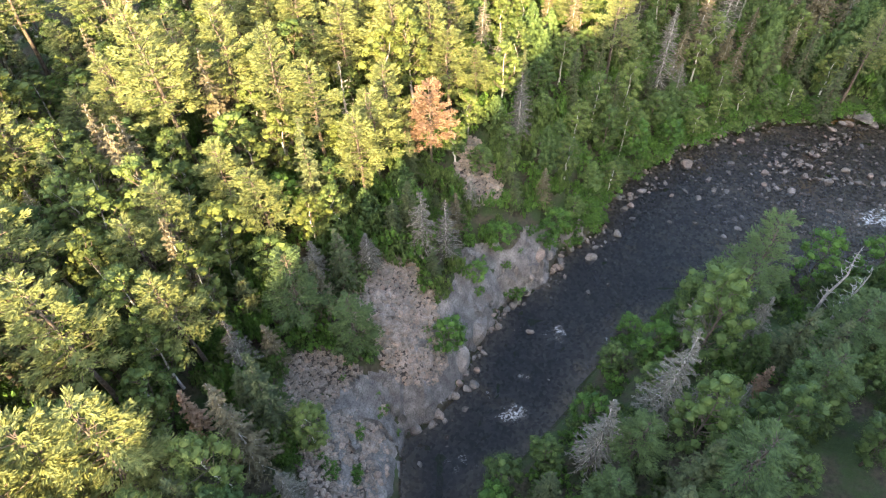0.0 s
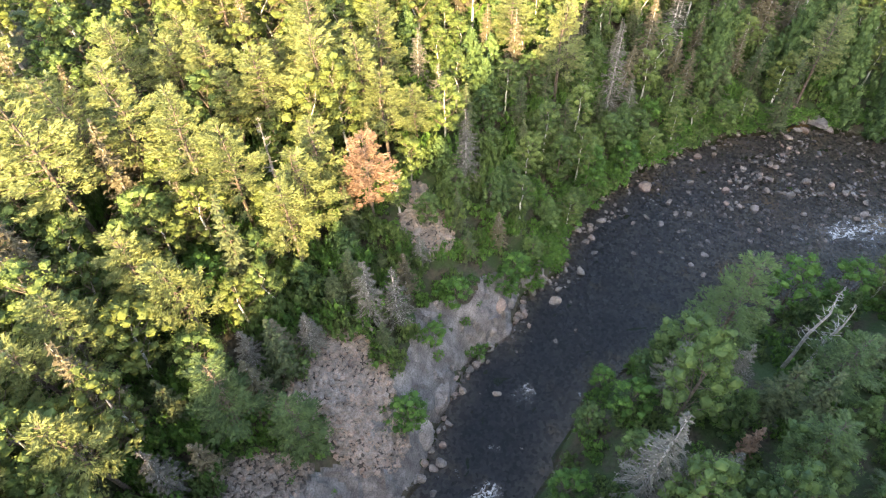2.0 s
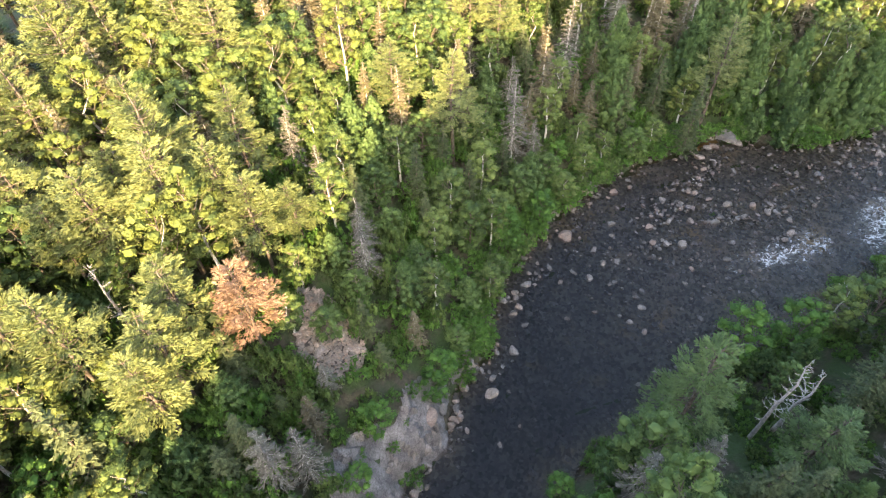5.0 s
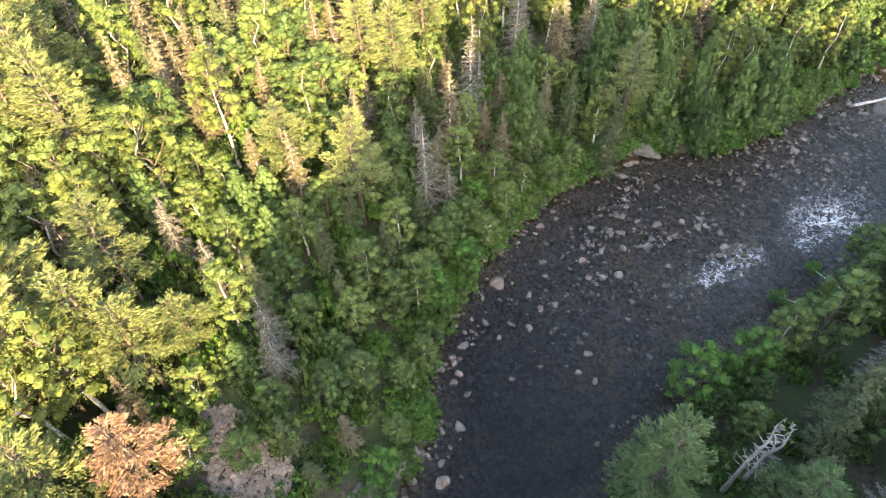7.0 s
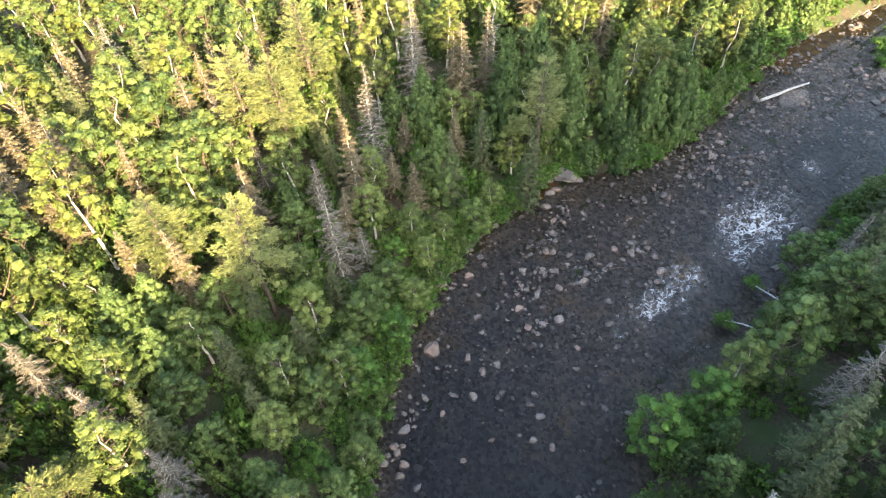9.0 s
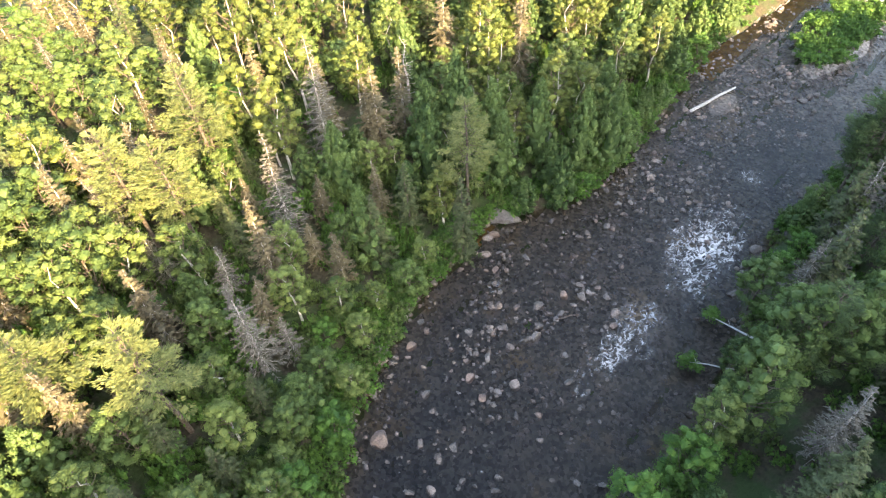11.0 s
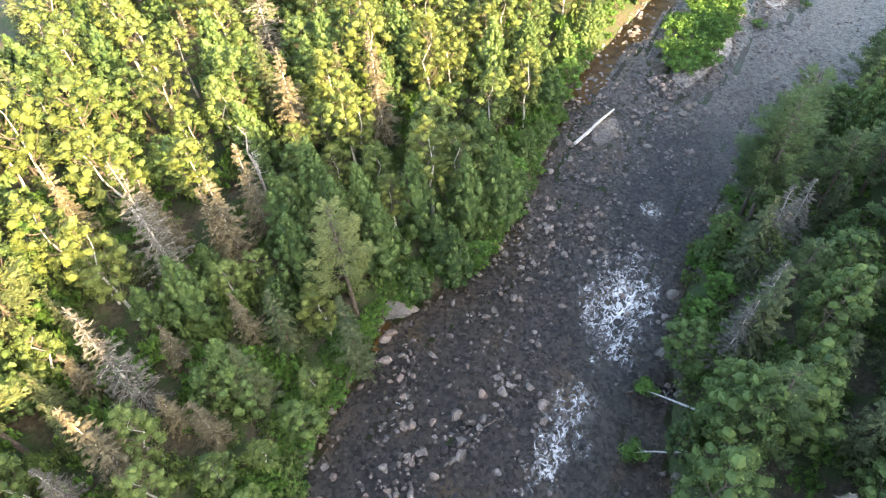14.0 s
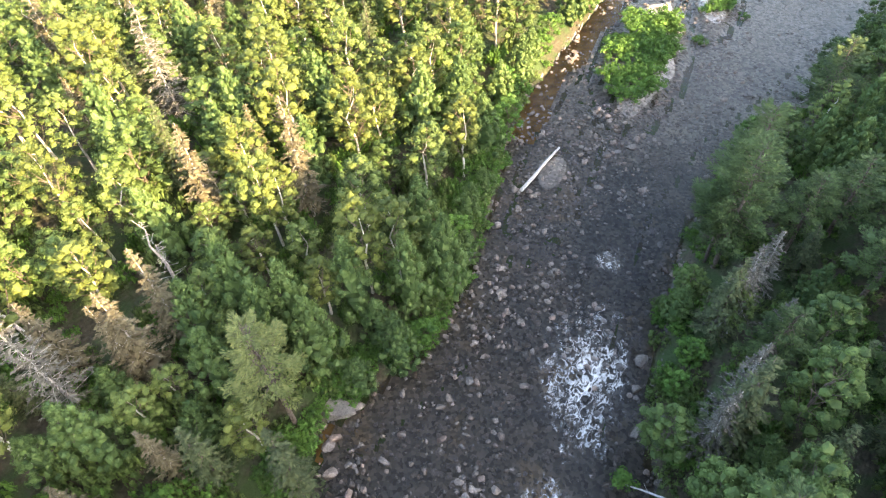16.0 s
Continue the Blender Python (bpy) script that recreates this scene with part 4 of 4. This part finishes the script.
def stones_wanted(x, y, dl, dr):
    """How thickly loose stones lie, 0 to 1."""
    edge = np.exp(-(np.clip(dl, -9, 0) / 2.2) ** 2) * np.interp(x, [0, 18, 30, 70, 130], [0.25, 0.6, 1.0, 0.8, 0.8])
    mid = np.interp(x, [18, 30, 42, 55, 100, 135], [0.015, 0.07, 0.32, 0.6, 0.85, 0.8]) * (0.30 + 0.70 * np.clip((y - 60) / 10, 0, 1))
    clot = np.clip(0.38 + 1.9 * rough(x, y, 6, 11) + 0.9 * rough(x, y, 2.2, 12), 0.03, 1.4)
    bar = 0
    for cx, cy, rx, ry, most in [(117, 75, 18, 7, 1), (148, 68, 20, 8, 1), (168, 60, 14, 6, 0.8), (92, 76, 22, 6, 0.8), (150, 58, 14, 5, 0.6), (60, 72.5, 8, 5, 0.75), (30, 71, 5, 3.5, 0.9), (44, 74, 10, 5, 0.4)]:
        bar = np.maximum(bar, most * np.clip(1.5 - 1.1 * np.hypot((x - cx) / rx, (y - cy) / ry), 0, 1) * np.clip(0.75 + 0.9 * rough(x, y, 3, 14), 0.2, 1))
    right_edge = 0.5 * np.exp(-(np.clip(dr, -9, 0) / 1.5) ** 2) * (x > 50)
    return np.clip(np.maximum.reduce([edge * np.maximum(clot, 0.35), mid * clot, bar, right_edge]), 0, 1)


def river_spots(n, x0=-8, x1=175):
    x, y = rng.uniform(x0, x1, n), rng.uniform(20, 90, n)
    dl, dr = signed(LEFT, x, y)[0], -signed(RIGHT, x, y)[0]
    ok = (dl < 0.8) & (dr < 0.8) & (rng.uniform(0, 1, n) < stones_wanted(x, y, dl, dr))
    return x[ok], y[ok]


bx, by = river_spots(1500, 5, 128)
for x, y in list(zip(bx, by))[:170]:
    boulder(x, y, float(np.clip(rng.lognormal(-1.05, 0.34), 0.22, 0.7)), 0.6, rng.uniform(0.05, 0.45), "river_rock", "small weathered river rock half in water", "river rocks")


def stone_field(name, x, y, z, size, mat, label, squash=0.6):
    """Loose stones too many to count, joined."""
    bm = bmesh.new()
    bmesh.ops.create_icosphere(bm, subdivisions=1, radius=1.0)
    base = np.array([v.co[:] for v in bm.verts])
    tri = np.array([[v.index for v in f.verts] for f in bm.faces])
    bm.free()
    n = len(x)
    shape = base[None] * rng.uniform(0.55, 1.15, (n, len(base), 1))
    a = rng.uniform(0, 6.28, n)
    sx, sy = size * rng.uniform(0.8, 1.3, n), size * rng.uniform(0.6, 1.0, n)
    px, py, pz = shape[..., 0] * sx[:, None], shape[..., 1] * sy[:, None], shape[..., 2] * (size * squash)[:, None]
    ca, sa = np.cos(a)[:, None], np.sin(a)[:, None]
    v = np.stack([x[:, None] + px * ca - py * sa, y[:, None] + px * sa + py * ca, z[:, None] + pz], -1).reshape(-1, 3)
    f = (tri[None] + (np.arange(n) * len(base))[:, None, None]).reshape(-1, 3)
    return tagged(mesh_object(name, v, f, mat), label, "stones", kind="stuff")


x, y = river_spots(34000)
size = np.clip(rng.lognormal(-1.45, 0.45, len(x)), 0.10, 0.62)
dry = rng.uniform(0, 1, len(x)) < np.interp(x, [20, 45, 85, 110], [0.30, 0.16, 0.25, 0.60])
z = np.maximum(height(x, y), -0.04) + size * np.where(dry, rng.uniform(-0.15, 0.40, len(x)), rng.uniform(-0.45, 0.10, len(x)))
stone_field("cobbles", x[dry], y[dry], z[dry], size[dry], ROCK, "grey and brown cobbles strewn through the shallow river")
stone_field("wet_cobbles", x[~dry], y[~dry], z[~dry], size[~dry], WET_ROCK, "dark wet cobbles barely out of the water")
x, y = rng.uniform(20, 135, 5500), rng.uniform(44, 90, 5500)
ok = (signed(LEFT, x, y)[0] < 0) & (signed(RIGHT, x, y)[0] > 0)
x, y = x[ok], y[ok]
size = np.clip(rng.lognormal(-1.2, 0.4, len(x)), 0.12, 0.6)
stone_field("sunken_stones", x, y, -0.12 - size * 0.55 - rng.uniform(0, 0.2, len(x)), size, ROCK, "sunken stones on the riverbed", 0.5)

# ---- bare rock on the steep bank ----
gx, gy, faces = grid(np.arange(-24, 20, 0.4), np.arange(14, 72, 0.4))
dl, _ = signed(LEFT, gx, gy)
sites = np.stack([rng.uniform(-24, 20, 420), rng.uniform(14, 72, 420)], 1)
tilt, off = rng.normal(0, 0.28, (420, 2)), rng.normal(0, 0.38, 420)
near = np.argmin((gx[:, None] * 0.8 - sites[:, 0] * 0.8 + 0.35 * (gy[:, None] - sites[:, 1])) ** 2 + (gy[:, None] - sites[:, 1]) ** 2 * 0.55, axis=1)
rz = height(gx, gy) + 0.30 + off[near] + tilt[near, 0] * (gx - sites[near, 0]) + tilt[near, 1] * (gy - sites[near, 1]) + 0.12 * rough(gx, gy, 0.8, 21)
reach = np.interp(gy, [14, 24, 33, 37, 47, 53, 58, 62], [7, 7.5, 7.0, 6.0, 6.0, 5.5, 5.0, 1.0]) + 1.8 * rough(gx, gy, 5, 22)
rz = np.maximum(rz, height(gx, gy) + 0.06)
rock_here = (dl > -1.0) & (dl < reach) & (gy < 62)
fade = np.clip((reach - dl) / 1.5, 0, 1)
rz = np.where(dl < 0.3, np.minimum(rz, 0.5 + dl * 1.4 + 0.3 * off[near]), rz) - (1 - fade) * 0.25
v, f, used = trimmed(np.stack([gx, gy, rz], 1), faces[rock_here[faces].all(1)])
bank_rock = mesh_object("rock_bank", v, f, LEDGE)
tagged(bank_rock, "fractured pale grey bedrock along the steep river bank", "rock", kind="structure")

ledge_meshes = [rock_mesh("rock_ledge", LEDGE, 12, 3) for k in range(4)]
for k, (x, y, z, sx, sy, sz, turn) in enumerate([(-3.6, 35.4, 1.1, 2.6, 3.4, 2.2, 0.4), (2.6, 44.2, 1.4, 1.8, 3.0, 2.4, 0.5), (11.2, 56.3, 1.9, 2.2, 3.0, 2.6, 0.3), (6.6, 51.2, 0.8, 2.4, 2.0, 1.8, 0.9),
                                                  (-9.2, 28.6, 2.0, 2.6, 4.6, 3.2, 0.1), (0.3, 39.6, 1.2, 1.7, 2.4, 2.0, 0.6), (-9.5, 21.5, 1.6, 2.6, 3.6, 2.6, 0.0), (9.2, 53.6, 1.2, 1.8, 1.6, 1.7, 0.8)]):
    ob = new("rock_ledge", ledge_meshes[k % 4])
    ob.matrix_basis = Matrix.LocRotScale((x, y, z - 0.6), Euler((0.08, -0.12, -turn)), (sx, sy, sz))
    tagged(ob, "smooth pale grey bedrock ledge at the water", "rock", "bedrock ledges")

# scree on the open slopes
px, py = [], []
for cx, cy, r, n in [(-7.5, 43.5, 5.6, 3200), (-5, 38.5, 4.2, 1400), (-14, 30, 6, 2600), (4, 62.5, 3.4, 1300), (3, 67, 2.4, 450), (-11, 24, 5, 1300)]:
    a, q = rng.uniform(0, 6.28, n), np.sqrt(rng.uniform(0, 1, n)) * r
    px.append(cx + q * np.cos(a))
    py.append(cy + q * np.sin(a))
x, y = np.concatenate(px), np.concatenate(py)
ok = signed(LEFT, x, y)[0] > 0.8
x, y = x[ok], y[ok]
size = np.clip(rng.lognormal(-1.6, 0.45, len(x)), 0.08, 0.6)
stone_field("scree", x, y, height(x, y) + 0.16 + size * 0.4, size, SCREE, "pinkish grey broken scree on the slope", 0.55)
block_meshes = [rock_mesh("scree_block", SCREE, 14, 1) for k in range(6)]
for k in rng.permutation(len(x))[:280].tolist():
    ob = new("scree_block", block_meshes[k % 6])
    w = float(rng.uniform(0.22, 0.5))
    ob.matrix_basis = Matrix.LocRotScale((x[k], y[k], ground_at(x[k], y[k]) + 0.12 + w * 0.2), Euler(rng.uniform(-0.5, 0.5, 3) * (1, 1, 6)), (w * 1.3, w * 0.8, w * 0.55))
    tagged(ob, "angular pinkish grey block lying on the scree", "rock", "scree blocks")
gx, gy, faces = grid(np.arange(-22, 10, 0.5), np.arange(20, 71, 0.5))
inside = np.zeros(len(gx), bool)
for cx, cy, r in [(-7.5, 43.5, 5.8), (-5, 38.5, 4.4), (-14, 30, 6.2), (4, 62.5, 3.6), (3, 67, 2.6), (-11, 24, 5.2)]:
    inside |= np.hypot(gx - cx, gy - cy) < r + 0.9 * rough(gx, gy, 1.7, 31)
inside &= signed(LEFT, gx, gy)[0] > 2.2
v, f, used = trimmed(np.stack([gx, gy, height(gx, gy) + 0.10 + 0.12 * rough(gx, gy, 0.9, 33)], 1), faces[inside[faces].all(1)])
tagged(mesh_object("scree_slope", v, f, RUBBLE), "fine pinkish rubble on the open slope", "rubble", kind="structure")


# ---- shrubs on banks and island ----
shrub_models = []
for k in range(4):
    ob = new("shrub")
    stems, leaves = shrub(3.0)
    tagged(mesh_object("branchwork", *stems, BARK_BROWN, ob), kind="stuff")
    tagged(mesh_object("crown", *leaves, LEAF_SHRUB, ob), kind="stuff")
    tagged(ob, "low green riverside shrub", "shrub", "riverside shrubs")
    shrub_models.append(ob)
used_first = set()


def set_shrub(x, y, width):
    k = int(rng.integers(4))
    s = width / 3.0
    m = Matrix.LocRotScale((x, y, ground_at(x, y)), Euler((0, 0, rng.uniform(0, 6.3))), (s, s, s * rng.uniform(0.8, 1.2)))
    if k not in used_first:
        used_first.add(k)
        shrub_models[k].matrix_basis = m
    else:
        q = shrub_models[k].scale
        copy_thing(shrub_models[k], m @ Matrix.Diagonal((1 / q[0], 1 / q[1], 1 / q[2], 1)))


for k in range(66):
    a, q = rng.uniform(0, 6.28), math.sqrt(rng.uniform(0, 1))
    set_shrub(148 + 14.5 * q * math.cos(a), 69.3 + 4.9 * q * math.sin(a), rng.uniform(2.6, 4.8))
for k in range(12):
    set_shrub(168 + rng.normal(0, 4), 60 + rng.normal(0, 2), rng.uniform(2.0, 3.5))
set_shrub(61.6, 73.6, 1.1)
count = 0
while count < 240:
    x = rng.uniform(-6, 120)
    y = float(np.interp(x, LEFT[4:, 0], LEFT[4:, 1])) + rng.uniform(-2, 6)
    d = bank_left(x, y)
    if -0.2 < d < 4 and not open_ground(x, y) and (x > 17 or rng.random() < 0.06):
        set_shrub(x, y, rng.uniform(1.4, 3.2))
        count += 1
for x, y, w in [(-1.2, 41.2, 1.8), (-0.6, 40.4, 1.3), (-8.6, 31.6, 2.0), (-9.5, 33.2, 1.6), (-7, 30, 1.2), (3.5, 47.8, 1.6), (-3.5, 39, 1.0), (9.4, 54.6, 1.0)]:
    set_shrub(x, y, w)


# ---- fallen wood ----
def fallen(name, a, b, r0, r1, mat, label, branches=0, leafy=0.0):
    a, b = np.array(a, float), np.array(b, float)
    base = new(name)
    pts = [a + (b - a) * t + (0, 0, 0.12 * math.sin(3 * t)) + rng.normal(0, 0.05, 3) for t in (0, 0.3, 0.65, 1)]
    mesh_object("trunk", *limb(pts, [r0, r0 * 0.9 + r1 * 0.1, (r0 + r1) / 2, r1], 9), mat, base, True)
    for k in range(branches):
        p = a + (b - a) * rng.uniform(0.25, 0.95)
        mesh_object("branch", *limb([p, p + rng.normal(0, 0.5, 3) + unit(b - a) * 0.7 + (0, 0, 0.4)], [0.04, 0.01], 4), mat, base)
    if leafy:
        clumps = []
        for k in range(14):
            c = b + rng.normal(0, 0.55, 3) * leafy * (1, 1, 0.5)
            g = unit(rng.normal(0, 1, (34, 3)))
            clumps.append(inner_mass(c, (0.3, 0.3, 0.22)))
            clumps.append(blades(c + g * 0.5, rng.normal(0, 1, (34, 3)), g + rng.normal(0, 0.4, (34, 3)), rng.uniform(0.22, 0.4, 34), rng.uniform(0.16, 0.28, 34)))
        tagged(mesh_object("crown", *joined(clumps), LEAF_SHRUB, base), kind="stuff")
    return tagged(base, label, "fallen tree")


fallen("log", (110.3, 78.4, 0.36), (120.6, 75.9, 0.42), 0.26, 0.15, BARK_BIRCH, "long bleached driftwood log lying on the gravel bar")
fallen("fallen_pole", (-1.5, 63, 9.2), (6.5, 67.5, 9.4), 0.10, 0.04, BARK_GREY, "dead grey pole fallen across the scree", 5)
fallen("fallen_pole", (-2.2, 64.5, 9.2), (5.6, 68.6, 10.0), 0.08, 0.03, BARK_GREY, "dead grey pole fallen across the scree", 5)
fallen("fallen_pole", (4.5, 55.8, 6.6), (9.5, 57.5, 4.6), 0.09, 0.04, BARK_GREY, "dead grey pole fallen over the ledge", 2)
fallen("driftwood", (66.2, 69.5, 0.5), (63.8, 71, 0.4), 0.10, 0.06, BARK_BROWN, "short brown driftwood among the rocks")

# broken blocks at the foot of the ledges
n = 0
while n < 70:
    x, y = rng.uniform(-8, 26), rng.uniform(26, 70)
    d = bank_left(x, y)
    if -1.6 < d < 0.9:
        boulder(x, y, float(np.clip(rng.lognormal(-0.75, 0.4), 0.25, 1.1)), 0.75, 0.3, "rock_block", "angular grey rock block at the foot of the bank", "blocks below the ledges")
        n += 1
n = 0
while n < 26:
    x, y = rng.uniform(-16, 14), rng.uniform(22, 60)
    if 3 < bank_left(x, y) < 10:
        set_shrub(x, y, rng.uniform(0.8, 2.2))
        n += 1
fallen("leaning_birch", (75.0, 51.5, 2.6), (75.4, 57.2, 1.6), 0.13, 0.05, BARK_BIRCH, "white birch leaning low over the water, leafy at its tip", 2, 1.0)
fallen("leaning_birch", (70.6, 51.6, 2.0), (68.4, 56.2, 1.3), 0.11, 0.04, BARK_BIRCH, "thin birch leaning low over the water, leafy at its tip", 2, 1.0)
